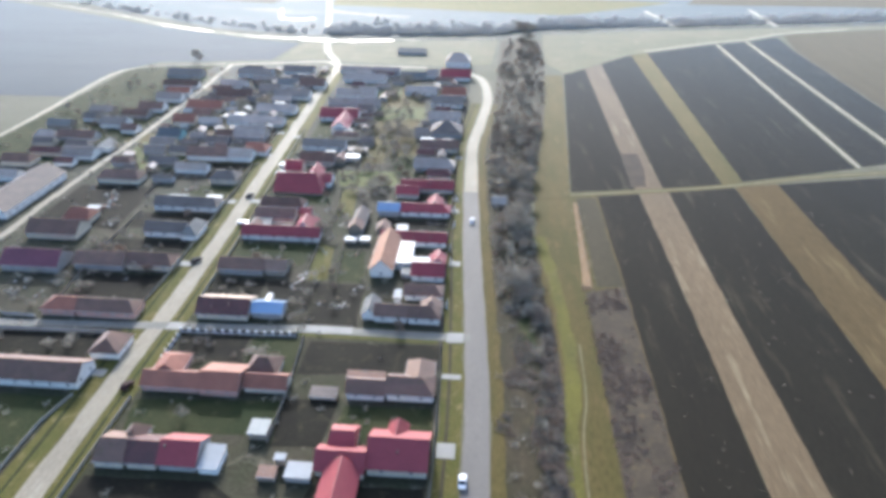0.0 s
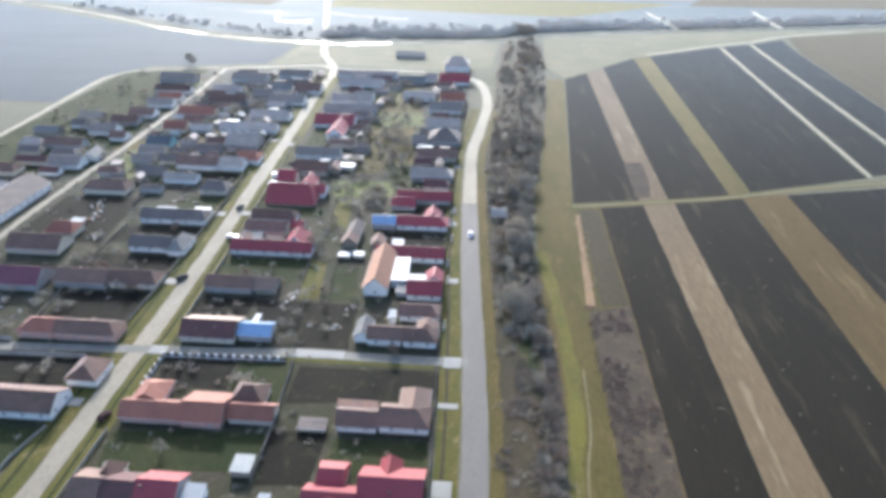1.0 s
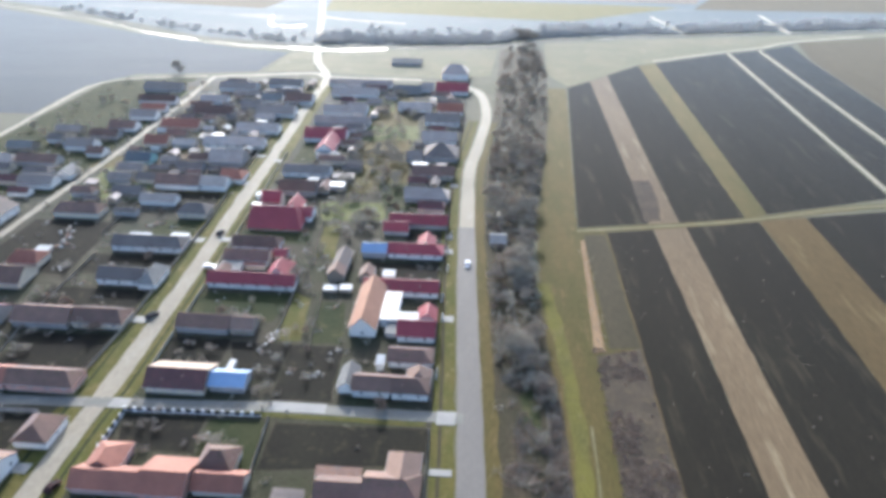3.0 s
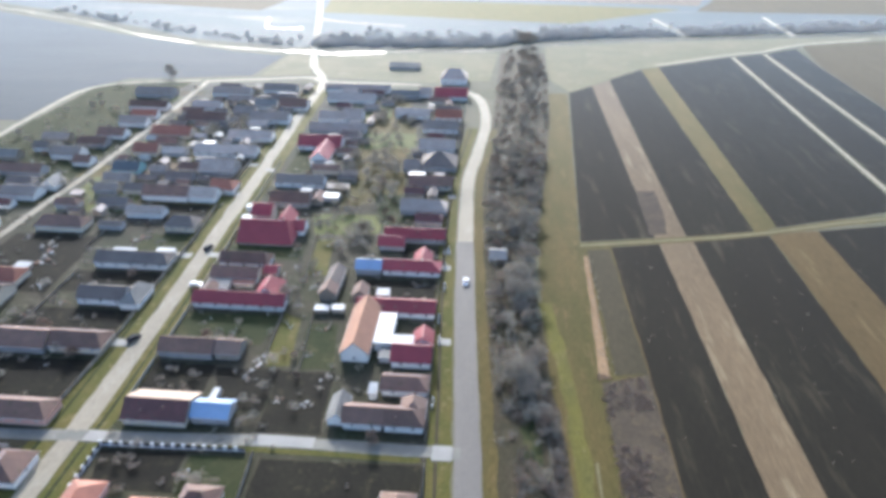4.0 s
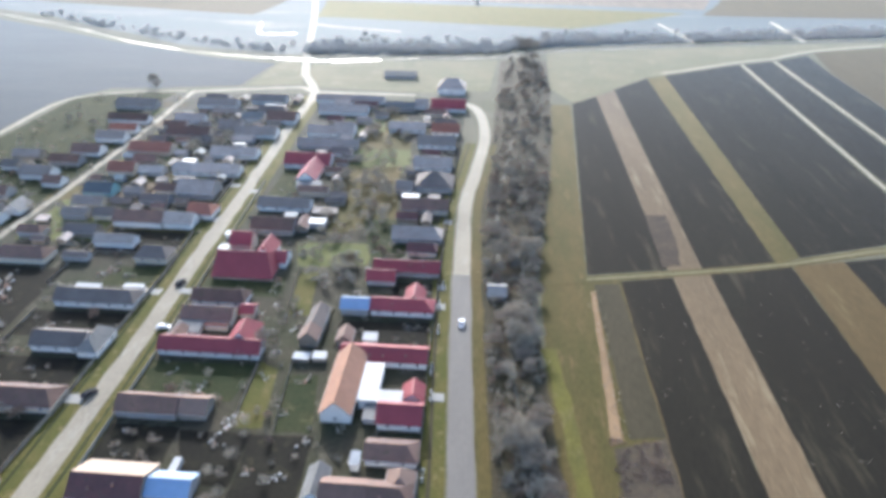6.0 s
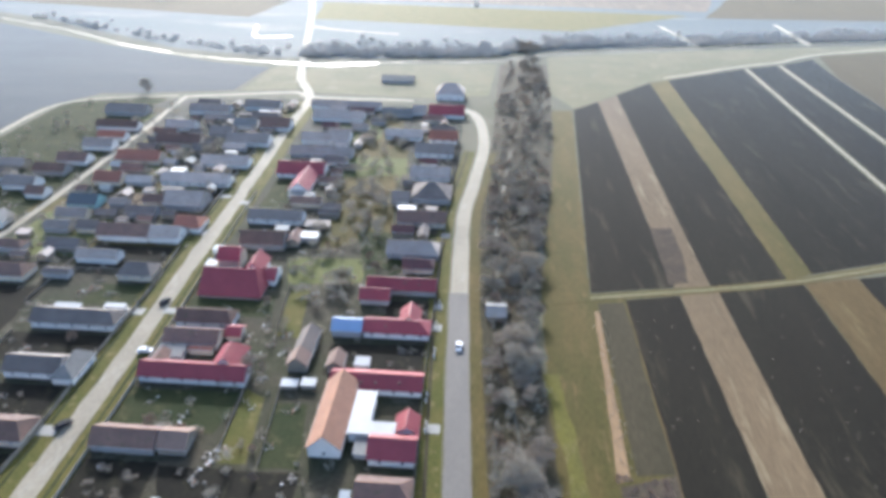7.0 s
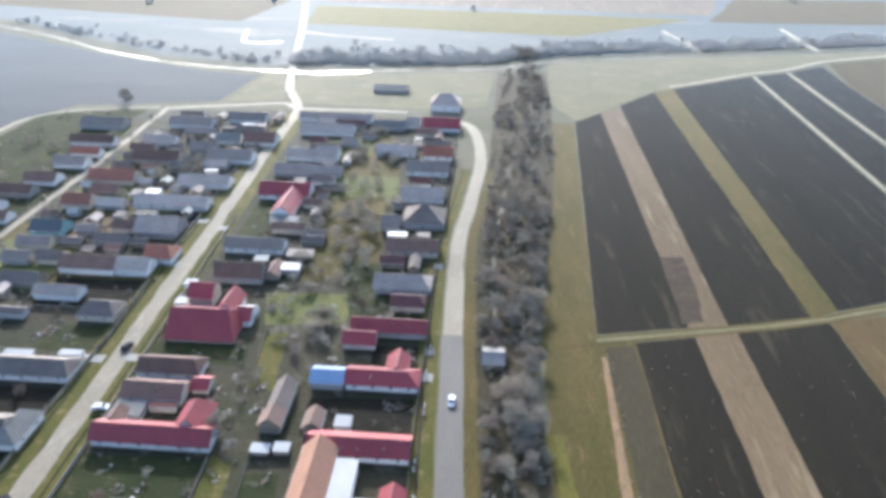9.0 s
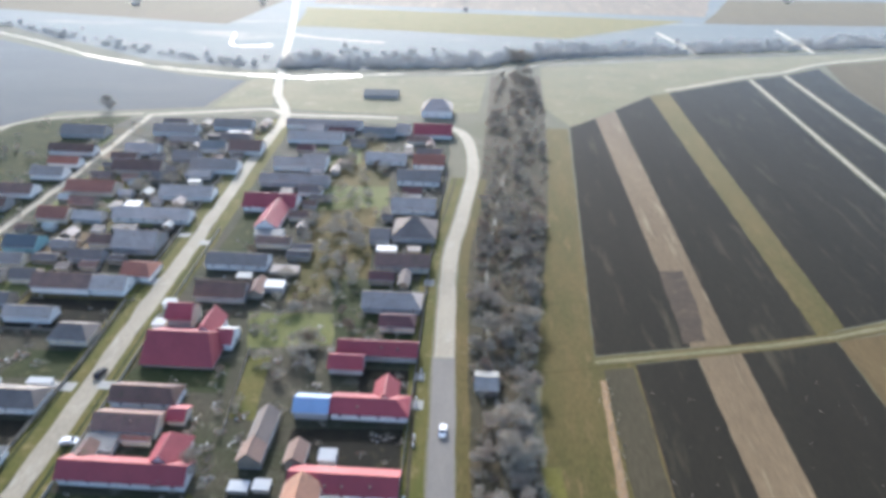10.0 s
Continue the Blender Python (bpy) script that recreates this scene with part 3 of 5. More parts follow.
lean_roof(h, -30.8, -26.3, 73.9, 77.2, 1.9, 2.3, WHITEMETAL, GREYWALL)
h = house("long brown and red farmhouse with patched roof sections")
wing(h, -64.2, -58.6, 73.6, 80.2, 2.5, 2.5, BROWN, CREAMWALL, windows="sw", hip=(0.8, 0))
wing(h, -58.6, -53.0, 73.75, 80.05, 2.45, 2.35, OLDMAROON, CREAMWALL, windows="s")
wing(h, -53.0, -46.0, 73.9, 80.6, 2.5, 2.6, RED, GREYWALL, windows="s", chim=[(0.15, -1)])
wing(h, -61.4, -57.4, 78.6, 82.6, 2.6, 2.3, BROWN, CREAMWALL, axis="y", hip=(0, 1.8), chim=[(0.2, 0.3)])
h = house("shed under a bright white sheet roof", "shed")
lean_roof(h, -45.8, -42.2, 74.4, 79.4, 2.0, 3.1, WHITEMETAL, WHITEWALL)
h = house("rusty tin-roofed lean-to beside the yard", "shed")
lean_roof(h, -35.4, -32.2, 73.6, 76.0, 1.8, 2.2, RUST, PLANK)
lean_roof(h, -33.4, -31.4, 77.2, 78.6, 2.4, 2.6, WHITEMETAL, PLANK)
h = house("wooden shed with a pale grey flat roof", "shed")
lean_roof(h, -40.0, -36.4, 82.8, 86.4, 2.2, 2.6, LIGHTSHEET, PLANK)

h = house("long orange-tiled farmhouse with rose walls and stepped roofs")
wing(h, -65.2, -53.6, 93.0, 98.0, 2.2, 2.1, ORANGE, PINKWALL, windows="sw")
wing(h, -53.6, -45.4, 92.6, 98.6, 2.5, 2.4, ORANGE, PINKWALL, windows="s", rear=0.8)
wing(h, -45.0, -36.2, 94.2, 98.8, 2.1, 1.9, ORANGE, CREAMWALL, windows="s")
wing(h, -64.6, -58.4, 97.0, 103.4, 2.7, 2.0, ORANGE, PINKWALL, axis="y", hip=(0, 3.2))
h = house("outbuilding with a brown hipped tile roof", "outbuilding")
wing(h, -45.9, -39.2, 97.9, 103.6, 2.6, 2.5, BROWN, CREAMWALL, hip=(2.4, 2.4))
h = house("white-walled farmhouse under an old brown hipped roof")
wing(h, -16.8, -7.2, 94.2, 100.0, 2.7, 2.3, BROWN, WHITEWALL, hip=(0, 2.6), windows="se")
wing(h, -24.6, -16.8, 93.9, 98.7, 2.5, 1.9, BROWN, WHITEWALL, windows="s")
# lighter tile than the brown wings, sunlit slope put into the covering
wing(h, -13.6, -7.6, 97.4, 105.2, 2.7, 2.5, BARNTILE, WHITEWALL, axis="y", hip=(0, 2.4))
h = house("low grey sheds in the back yard", "shed")
lean_roof(h, -31.6, -26.2, 94.0, 96.8, 1.3, 1.8, WORNTILE, PLANK)
lean_roof(h, -25.4, -17.5, 99.6, 101.6, 2.0, 2.5, RUST, PLANK)

h = house("white farmhouse with dark tiled hipped roof beside the cross street")
wing(h, -23.4, -15.6, 119.9, 125.0, 2.7, 1.95, BROWN, WHITEWALL, windows="s")
wing(h, -15.6, -7.9, 119.8, 124.9, 2.72, 2.0, BROWN, WHITEWALL, hip=(0, 2.4), windows="s", chim=[(0.3, -1.4)])
# these two wings are covered lighter, painting their slopes as sunlit
wing(h, -13.0, -7.9, 122.2, 127.8, 2.7, 2.1, BARNTILE, WHITEWALL, axis="y", hip=(2.4, 1.2))
wing(h, -26.4, -22.6, 120.6, 127.6, 2.4, 1.6, PALEGREY, WHITEWALL, axis="y")
h = house("brown hipped house with a white gable wall")
wing(h, -17.6, -8.0, 129.4, 134.4, 2.6, 1.8, BROWN, WHITEWALL, hip=(0, 2.2), windows="s")
h = house("tiny white-washed yard shed", "shed")
lean_roof(h, -19.8, -18.0, 128.8, 131.6, 2.6, 3.2, WHITEMETAL, WHITEWALL)
h = house("long dark maroon house with a rear roof painted sunlit")
# the rear slope is maroon tile brightened by colour to look sunlit
wing(h, -64.2, -51.8, 117.5, 124.1, 2.5, 2.6, OLDMAROON, CREAMWALL, windows="sw", chim=[(0.3, -2), (0.62, -1.4)], rear=0.55, back=SUNLITTILE)
h = house("annex with a bright blue metal roof", "annex")
wing(h, -51.8, -44.2, 118.9, 123.9, 2.6, 1.7, BLUE, GREYWALL, windows="s", trim=TRIM)
h = thing("yard_trailer", "long white trailer standing in the yard", "trailer", at=(-49.4 * U, 126.9 * U, 0))
part("body", boxed(-0.95, 0.95, -2.4, 2.4, 0.5, 2.2, bevel=0.12), WHITEMETAL, h)
for wy in (-0.5, 0.5):
    for wx in (-0.9, 0.9):
        bm = bmesh.new()
        bmesh.ops.create_cone(bm, cap_ends=True, segments=12, radius1=0.36, radius2=0.36, depth=0.2, matrix=pose(wx, wy, 0.36, 0, 90))
        part("wheel", bm, GREY, h)
part("drawbar", boxed(-0.06, 0.06, -3.6, -2.4, 0.5, 0.62), GREY, h)

h = house("long old brown-roofed farmhouse with weathered tiles")
wing(h, -66.4, -54.4, 137.2, 142.8, 2.6, 2.1, BROWN, GREYWALL, windows="s", rear=0.05)
wing(h, -54.4, -48.8, 137.6, 142.8, 2.4, 2.0, BARNTILE, PLANK)
h = house("tall orange-tiled barn with a white gable", "barn")
wing(h, -27.8, -21.4, 139.2, 157.6, 3.6, 3.0, BARNORANGE, WHITEWALL, axis="y", windows="s")
h = house("long red metal-roofed house with white walls")
wing(h, -27.6, -8.8, 156.0, 161.4, 2.8, 1.9, RED, WHITEWALL, windows="se", chim=[(0.35, -1.8), (0.5, -1.8), (0.75, -1.6)])
h = house("white flat sheet roof over the yard", "canopy")
lean_roof(h, -21.3, -17.4, 144.2, 155.4, 3.3, 3.5, WHITEMETAL, WHITEWALL)
lean_roof(h, -17.4, -12.6, 144.2, 147.4, 3.2, 3.4, WHITEMETAL, WHITEWALL)
h = house("small red metal-roofed house with white walls")
wing(h, -16.9, -8.2, 138.1, 144.0, 2.9, 2.4, RED, WHITEWALL, windows="se")
wing(h, -13.0, -8.4, 144.6, 149.6, 2.7, 1.9, RED, WHITEWALL, axis="y")
h = house("low shed beside the barn", "shed")
lean_roof(h, -19.6, -16.4, 140.2, 144.0, 2.0, 2.4, PALEGREY, GREYWALL)

h = house("long crimson metal-roofed house with a rear gable wing")
wing(h, -66.8, -44.4, 155.9, 161.0, 2.7, 2.0, RED, WHITEWALL, windows="s")
wing(h, -52.8, -46.8, 159.2, 167.0, 3.0, 2.8, RED, WHITEWALL, axis="y", hip=(0, 2.0))
wing(h, -66.6, -62.6, 160.4, 164.6, 2.4, 1.4, BROWN, CREAMWALL, axis="y")
h = house("dark brown house with a low grey annex")
wing(h, -66.6, -54.4, 167.0, 172.4, 2.7, 2.1, BROWN, CREAMWALL, windows="s", chim=[(0.6, -1.2)])
lean_roof(h, -66.4, -60.4, 163.4, 167.0, 2.2, 2.7, PALEGREY, GREYWALL)
lean_roof(h, -60.2, -54.8, 166.0, 167.2, 2.1, 2.4, ORANGE, CREAMWALL)
h = house("dark red-brown house with a hipped end and pale eaves")
wing(h, -67.2, -53.8, 174.5, 179.9, 2.7, 2.1, BROWN, WHITEWALL, hip=(0, 1.6), windows="s")
h = house("small pink-red sheet-roofed shed", "shed")
wing(h, -54.3, -50.5, 170.8, 174.8, 2.2, 1.3, RED, CREAMWALL)
h = house("long weathered barn with tiled roof", "barn")
wing(h, -37.8, -33.2, 161.6, 166.0, 3.0, 2.0, BARNTILE, PLANK, axis="y")
wing(h, -37.4, -33.2, 166.0, 174.4, 2.9, 1.9, WORNTILE, PLANK, axis="y")
h = house("tiled barn behind the red house", "barn")
wing(h, -29.6, -25.8, 161.9, 166.8, 2.8, 1.6, BARNTILE, PLANK, axis="y")
h = house("small shed with pale pink sheet roof", "shed")
lean_roof(h, -23.8, -20.6, 163.8, 166.4, 2.4, 2.8, WHITEMETAL, GREYWALL)

h = house("long red house with white walls and a rear gable")
wing(h, -24.2, -9.0, 174.5, 179.9, 2.8, 1.9, RED, WHITEWALL, hip=(0, 2.6), windows="s", chim=[(0.35, -1.6)])
wing(h, -16.6, -11.6, 178.0, 184.4, 2.8, 2.2, RED, WHITEWALL, axis="y")
h = house("barn section with a pale blue sheet roof", "barn")
wing(h, -31.2, -24.2, 174.2, 179.2, 2.9, 1.7, LIGHTBLUE, GREYWALL, trim=TRIM)
h = house("long crimson-roofed house with grey walls")
wing(h, -26.4, -9.0, 192.4, 197.4, 2.7, 2.1, RED, GREYWALL, windows="s", chim=[(0.55, -1.2), (0.75, -1.4)])
h = house("low red sheet-roofed barn", "barn")
wing(h, -27.4, -19.8, 187.6, 192.4, 2.6, 1.9, RED, GREYWALL)
h = house("dark-roofed village house with grey walls")
wing(h, -24.2, -9.7, 210.2, 216.9, 2.7, 2.5, HAZEGREY, GREYWALL, hip=(0, 2.6), windows="s")
h = house("dark maroon house with pale walls")
wing(h, -23.8, -9.2, 229.0, 235.5, 2.7, 2.5, BROWN, CREAMWALL, windows="s")
h = house("narrow white shed beside the yard", "shed")
lean_roof(h, -24.6, -19.0, 238.4, 240.8, 2.6, 2.8, WHITEMETAL, WHITEWALL)
h = house("grey house under a tall hipped roof")
wing(h, -21.6, -8.7, 245.4, 256.4, 2.8, 4.0, WORNTILE, GREYWALL, hip=(5.6, 5.6), windows="s")
wing(h, -27.6, -21.6, 243.2, 249.8, 2.6, 2.3, HAZEGREY, GREYWALL)
h = house("dark grey house with long roof")
wing(h, -24.0, -10.0, 263.5, 270.8, 2.7, 2.7, HAZEGREY, WHITEWALL, windows="s")
h = house("dark-roofed house with white wall")
wing(h, -24.8, -10.0, 285.5, 293.2, 2.8, 2.9, HAZEGREY, WHITEWALL, windows="s")
h = house("red-roofed village house with pale walls")
wing(h, -20.8, -9.4, 300.8, 308.0, 2.7, 2.8, ORANGE, WHITEWALL, windows="s")
h = house("red-roofed house at the village end")
wing(h, -23.9, -8.2, 332.8, 341.6, 2.8, 3.2, RED, WHITEWALL)
h = house("large dark blue-grey hipped house")
wing(h, -23.0, -9.4, 360.0, 371.0, 4.6, 4.0, HAZEGREY, WHITEWALL, hip=(4, 4), windows="s")
h = house("dark house with low walls")
wing(h, -31.2, -25.0, 335.0, 342.2, 2.6, 2.6, HAZEGREY, WHITEWALL)
h = house("long low grey hall on the meadow", "hall")
wing(h, -53.0, -36.4, 386.6, 395.4, 2.6, 1.6, PALEGREY, GREYWALL)

# ---- along the east side of the main street ----
h = house("big crimson metal-roofed house with gables and white rear wall")
wing(h, -67.0, -51.2, 187.0, 199.0, 1.5, 4.5, RED, PLANK, hip=(0, 2.6))
wing(h, -67.0, -60.8, 200.2, 206.2, 4.4, 2.6, RED, CREAMWALL)
# white rear slope paints the sun's glare on the red metal
wing(h, -53.2, -49.4, 193.4, 199.4, 3.0, 2.0, RED, WHITEWALL, windows="e", back=WHITEMETAL)
wing(h, -58.4, -53.4, 195.4, 203.4, 3.8, 2.8, RED, WHITEWALL, axis="y")
h = house("white side shed by the street", "shed")
lean_roof(h, -70.0, -67.1, 200.2, 202.8, 2.4, 2.6, WHITEMETAL, WHITEWALL)
h = house("dark brown house behind the crimson one")
wing(h, -65.2, -52.6, 211.4, 218.2, 2.7, 2.6, BROWN, GREYWALL, windows="s")
h = house("dark-roofed house with long white wall")
wing(h, -68.2, -51.6, 226.6, 232.4, 2.7, 2.2, HAZEGREY, WHITEWALL, windows="s")
h = house("shed with a white sheet roof", "shed")
lean_roof(h, -49.6, -44.6, 217.6, 220.8, 2.4, 2.8, WHITEMETAL, GREYWALL)
h = house("brown shed beside the orchard", "shed")
wing(h, -53.0, -49.0, 214.0, 221.0, 2.2, 1.5, BROWN, PLANK, axis="y")
h = house("red-roofed house with a white front gable")
wing(h, -69.8, -53.2, 261.5, 270.0, 2.8, 3.0, RED, WHITEWALL, windows="s")
wing(h, -62.0, -54.8, 248.0, 263.0, 2.8, 2.8, RED, WHITEWALL, axis="y", windows="s")
h = house("low shed with a pale grey roof", "shed")
lean_roof(h, -60.6, -52.4, 244.6, 248.0, 2.3, 2.8, PALEGREY, WHITEWALL)
h = house("long dark house with pale wall")
wing(h, -70.4, -47.0, 280.6, 286.6, 2.7, 2.2, HAZEGREY, GREYWALL)
h = house("dark-roofed house with white wall")
wing(h, -70.0, -59.6, 294.8, 301.6, 2.7, 2.4, HAZEGREY, WHITEWALL)
wing(h, -59.6, -51.0, 294.4, 303.4, 3.2, 3.2, HAZEGREY, WHITEWALL, windows="s")
h = house("grey house with long white wall")
wing(h, -72.4, -50.4, 322.8, 329.8, 2.7, 2.6, HAZEGREY, WHITEWALL)
h = house("long low grey house at the lane")
wing(h, -77.4, -45.8, 339.8, 345.0, 2.7, 2.0, HAZEGREY, WHITEWALL)
h = house("dark house with white gable in the back yards")
wing(h, -38.4, -23.4, 303.0, 309.0, 2.7, 2.3, HAZEGREY, WHITEWALL, windows="s")
h = house("low grey outbuilding in the yards")
wing(h, -44.2, -30.6, 331.8, 337.6, 2.6, 2.1, PALEGREY, GREYWALL)

# ---- west side of the main street ----
h = house("long maroon-roofed house with tall white wall")
wing(h, -110.0, -77.2, 92.0, 98.8, 3.0, 2.4, BROWN, WHITEWALL, windows="se")
h = house("pale house under a hipped brown roof")
wing(h, -80.5, -73.8, 101.6, 108.8, 2.7, 2.3, BROWN, WHITEWALL, axis="y", hip=(2.4, 2.4), windows="e")
h = house("long red-brown house with rose walls")
# west part gets the lighter tile to paint its hip as sunlit
wing(h, -100.0, -91.6, 115.8, 121.2, 2.7, 2.1, ORANGE, PINKWALL, hip=(3.2, 0), windows="s")
wing(h, -91.6, -77.4, 115.8, 121.2, 2.7, 2.1, BROWN, PINKWALL, hip=(0, 2.2), windows="s")
h = house("red-brown house with pale rear strip")
wing(h, -90.4, -78.2, 136.8, 142.8, 2.7, 2.2, BROWN, CREAMWALL, hip=(0, 2.0), windows="s")
wing(h, -104.0, -90.6, 136.0, 142.6, 2.6, 2.4, BROWN, GREYWALL)
h = house("dull plum-red metal-roofed barn-like house")
wing(h, -122.0, -106.6, 133.6, 141.6, 2.8, 3.0, PLUM, GREYWALL)
h = house("dark-roofed house with white wall and grey hip")
wing(h, -94.4, -82.4, 154.7, 160.6, 2.7, 2.2, GREY, WHITEWALL, windows="s")
wing(h, -83.4, -78.4, 153.4, 162.4, 2.7, 2.3, PALEGREY, WHITEWALL, axis="y", hip=(2.2, 2.2), windows="e")
h = house("dark brown house along the lane")
wing(h, -126.4, -111.6, 150.8, 158.6, 2.7, 2.8, BROWN, CREAMWALL)
h = house("long dark-roofed house with white rear roof")
wing(h, -99.4, -79.4, 171.4, 177.4, 2.7, 2.2, GREY, WHITEWALL, hip=(0, 2.0), windows="s")
h = house("white flat-roofed shed by the verge", "shed")
lean_roof(h, -85.8, -80.8, 179.2, 180.9, 2.6, 2.7, WHITEMETAL, WHITEWALL)
h = house("low shed with white sheet roof", "shed")
lean_roof(h, -97.6, -91.2, 178.6, 180.2, 2.4, 2.6, WHITEMETAL, GREYWALL)
h = house("dark hipped house with pale walls")
wing(h, -90.2, -81.0, 192.4, 198.6, 2.7, 2.4, GREY, CREAMWALL, hip=(2.0, 2.0), windows="s")
h = house("dark brown house with a cream wall")
wing(h, -127.0, -112.6, 189.4, 195.6, 2.7, 2.3, BROWN, CREAMWALL, hip=(2.0, 2.0))
h = house("long house with brown and grey roof and white wall")
wing(h, -106.4, -91.4, 212.0, 218.6, 3.0, 2.5, BROWN, WHITEWALL)
wing(h, -91.4, -82.6, 212.2, 218.4, 3.0, 2.4, HAZEGREY, WHITEWALL, windows="e")
h = house("red-roofed house with white gable")
wing(h, -87.2, -79.2, 218.9, 226.0, 2.7, 2.4, ORANGE, WHITEWALL, hip=(0, 2))
h = house("grey house with broad roof and windowed wall")
wing(h, -96.4, -84.2, 232.4, 241.4, 3.4, 3.2, HAZEGREY, GREYWALL, windows="se")
h = house("long dark house with white wall")
wing(h, -105.8, -82.4, 250.8, 257.0, 2.7, 2.4, HAZEGREY, WHITEWALL, windows="se")
lean_roof(h, -106.0, -101.0, 257.4, 263.0, 2.6, 2.8, WHITEMETAL, WHITEWALL)
h = house("teal-roofed house with turquoise walls")
wing(h, -126.0, -116.6, 230.6, 237.4, 2.9, 2.4, TEAL, TEALWALL)
h = house("brick-red small house by the lane")
wing(h, -127.6, -118.2, 248.4, 255.0, 2.7, 2.6, ORANGE, CREAMWALL)
h = house("dark house with pale end wall")
wing(h, -99.0, -81.6, 267.2, 273.8, 2.7, 2.4, HAZEGREY, WHITEWALL)
h = house("reddish house by the lane")
wing(h, -130.0, -114.0, 267.6, 275.0, 2.7, 2.7, ORANGE, CREAMWALL)
h = house("broad red-brown tiled village house")
wing(h, -124.0, -106.6, 286.0, 293.4, 2.7, 2.8, BROWN, CREAMWALL)
h = house("grey house with white wall")
wing(h, -98.0, -81.2, 289.4, 297.0, 2.7, 2.9, HAZEGREY, WHITEWALL)
h = house("small dark house in the yards")
wing(h, -108.0, -98.4, 298.4, 304.6, 2.6, 2.4, HAZEGREY, GREYWALL)
h = house("dark house with white gable")
wing(h, -90.8, -78.2, 308.0, 316.0, 2.8, 3.0, BROWN, WHITEWALL)
h = house("grey house with pale wall")
wing(h, -128.4, -116.0, 304.2, 310.0, 2.7, 2.2, HAZEGREY, WHITEWALL)
h = house("dark blue-grey house at the village end")
wing(h, -127.6, -109.6, 325.6, 332.4, 2.7, 2.5, HAZEGREY, WHITEWALL)
h = house("small house with pale roof")
wing(h, -101.8, -92.0, 308.8, 315.0, 2.6, 2.4, PALEGREY, WHITEWALL)
h = house("dark house near the far lane")
wing(h, -106.0, -90.0, 334.0, 340.6, 2.7, 2.6, HAZEGREY, WHITEWALL)

# ---- west of the lane ----
h = house("long institutional building with worn grey-brown roof and windowed white wall", "hall")
wing(h, -151.4, -138.6, 161.0, 192.6, 3.6, 3.0, WORNTILE, WHITEWALL, axis="y", windows="e")
h = house("red-brown house with white wall")
wing(h, -156.0, -138.6, 301.6, 307.0, 2.7, 2.2, BROWN, WHITEWALL)
h = house("house with pale wall by the lane")
wing(h, -149.0, -137.8, 289.8, 294.8, 2.7, 2.0, ORANGE, WHITEWALL)
h = house("grey-roofed house beside the lane")
wing(h, -149.0, -137.4, 279.2, 285.2, 2.7, 2.4, HAZEGREY, WHITEWALL)
h = house("dark brown house beside the lane")
wing(h, -150.0, -139.0, 264.4, 270.8, 2.7, 2.4, BROWN, WHITEWALL)
h = house("broad dark house near the field")
wing(h, -162.2, -144.4, 320.0, 327.6, 2.7, 2.8, HAZEGREY, GREYWALL)
h = house("dark house with white gable by the lane")
wing(h, -155.0, -144.0, 242.2, 248.8, 2.7, 2.6, HAZEGREY, WHITEWALL)
h = house("brown-roofed house beside the lane")
wing(h, -143.6, -137.0, 236.6, 242.0, 2.6, 2.0, BROWN, WHITEWALL)
for lab, spec, kw in (
        ("grey-roofed house west of the lane", (-150.5, -138.8, 208.0, 214.4, 2.7, 2.3, HAZEGREY, WHITEWALL), {}),
        ("small grey house with a white gable", (-142.6, -137.0, 216.0, 223.0, 2.7, 2.0, PALEGREY, WHITEWALL), {"axis": "y"}),
        ("long low house with weathered brown tiles", (-163.4, -148.6, 226.4, 232.4, 2.6, 2.2, BROWN, GREYWALL), {}),
        ("small grey hipped house near the meadow", (-172.4, -163.8, 226.0, 231.6, 2.6, 2.0, HAZEGREY, WHITEWALL), {"hip": (1.6, 1.6)}),
        ("mauve-brown tiled house west of the lane", (-152.4, -141.2, 254.6, 260.4, 2.7, 2.2, BROWN, GREYWALL), {}),
        ("dark-roofed house with a bright wall near the meadow", (-166.0, -156.6, 249.0, 254.2, 2.6, 1.9, GREY, WHITEWALL), {}),
        ("old brown house behind the lane", (-168.0, -157.0, 200.4, 206.6, 2.6, 2.2, BROWN, CREAMWALL), {"hip": (0, 1.6)}),
        ("white-walled low house behind the long hall", (-166.0, -153.4, 187.4, 192.6, 2.6, 1.9, HAZEGREY, WHITEWALL), {}),
        ("small brick-red house at the lane corner", (-121.2, -113.0, 160.2, 166.6, 2.7, 2.3, ORANGE, CREAMWALL), {"hip": (1.5, 1.5)}),
        ("low grey barn behind the lane houses", (-176.0, -166.0, 240.0, 245.4, 2.4, 1.8, PALEGREY, PLANK), {})):
    h = house(lab)
    wing(h, *spec, **kw)
h = house("low white sheet-roofed shelter behind the barn", "shed")
lean_roof(h, -37.4, -33.9, 156.7, 158.8, 1.8, 2.0, WHITEMETAL, PLANK)
lean_roof(h, -33.4, -30.4, 157.2, 159.4, 1.8, 2.0, WHITEMETAL, PLANK)
h = house("low yard shed under white sheets", "shed")
lean_roof(h, -118.6, -114.6, 167.0, 171.0, 1.9, 2.2, WHITEMETAL, PLANK)
h = house("small white-roofed shed at the street", "shed")
lean_roof(h, -71.2, -68.2, 208.4, 210.8, 2.4, 2.6, WHITEMETAL, WHITEWALL)

# ---- garden plots, lawns and yards ----
def plot(label, pts, material, z=0.028):
    patch("plot", label, "garden", pts, z, material, 0.5, 2.5)


plot("dark green lawn behind the long house", [(-65.2, 92.0), (-36.7, 93.6), (-36.4, 84.6), (-63.4, 82.6)], LAWN)
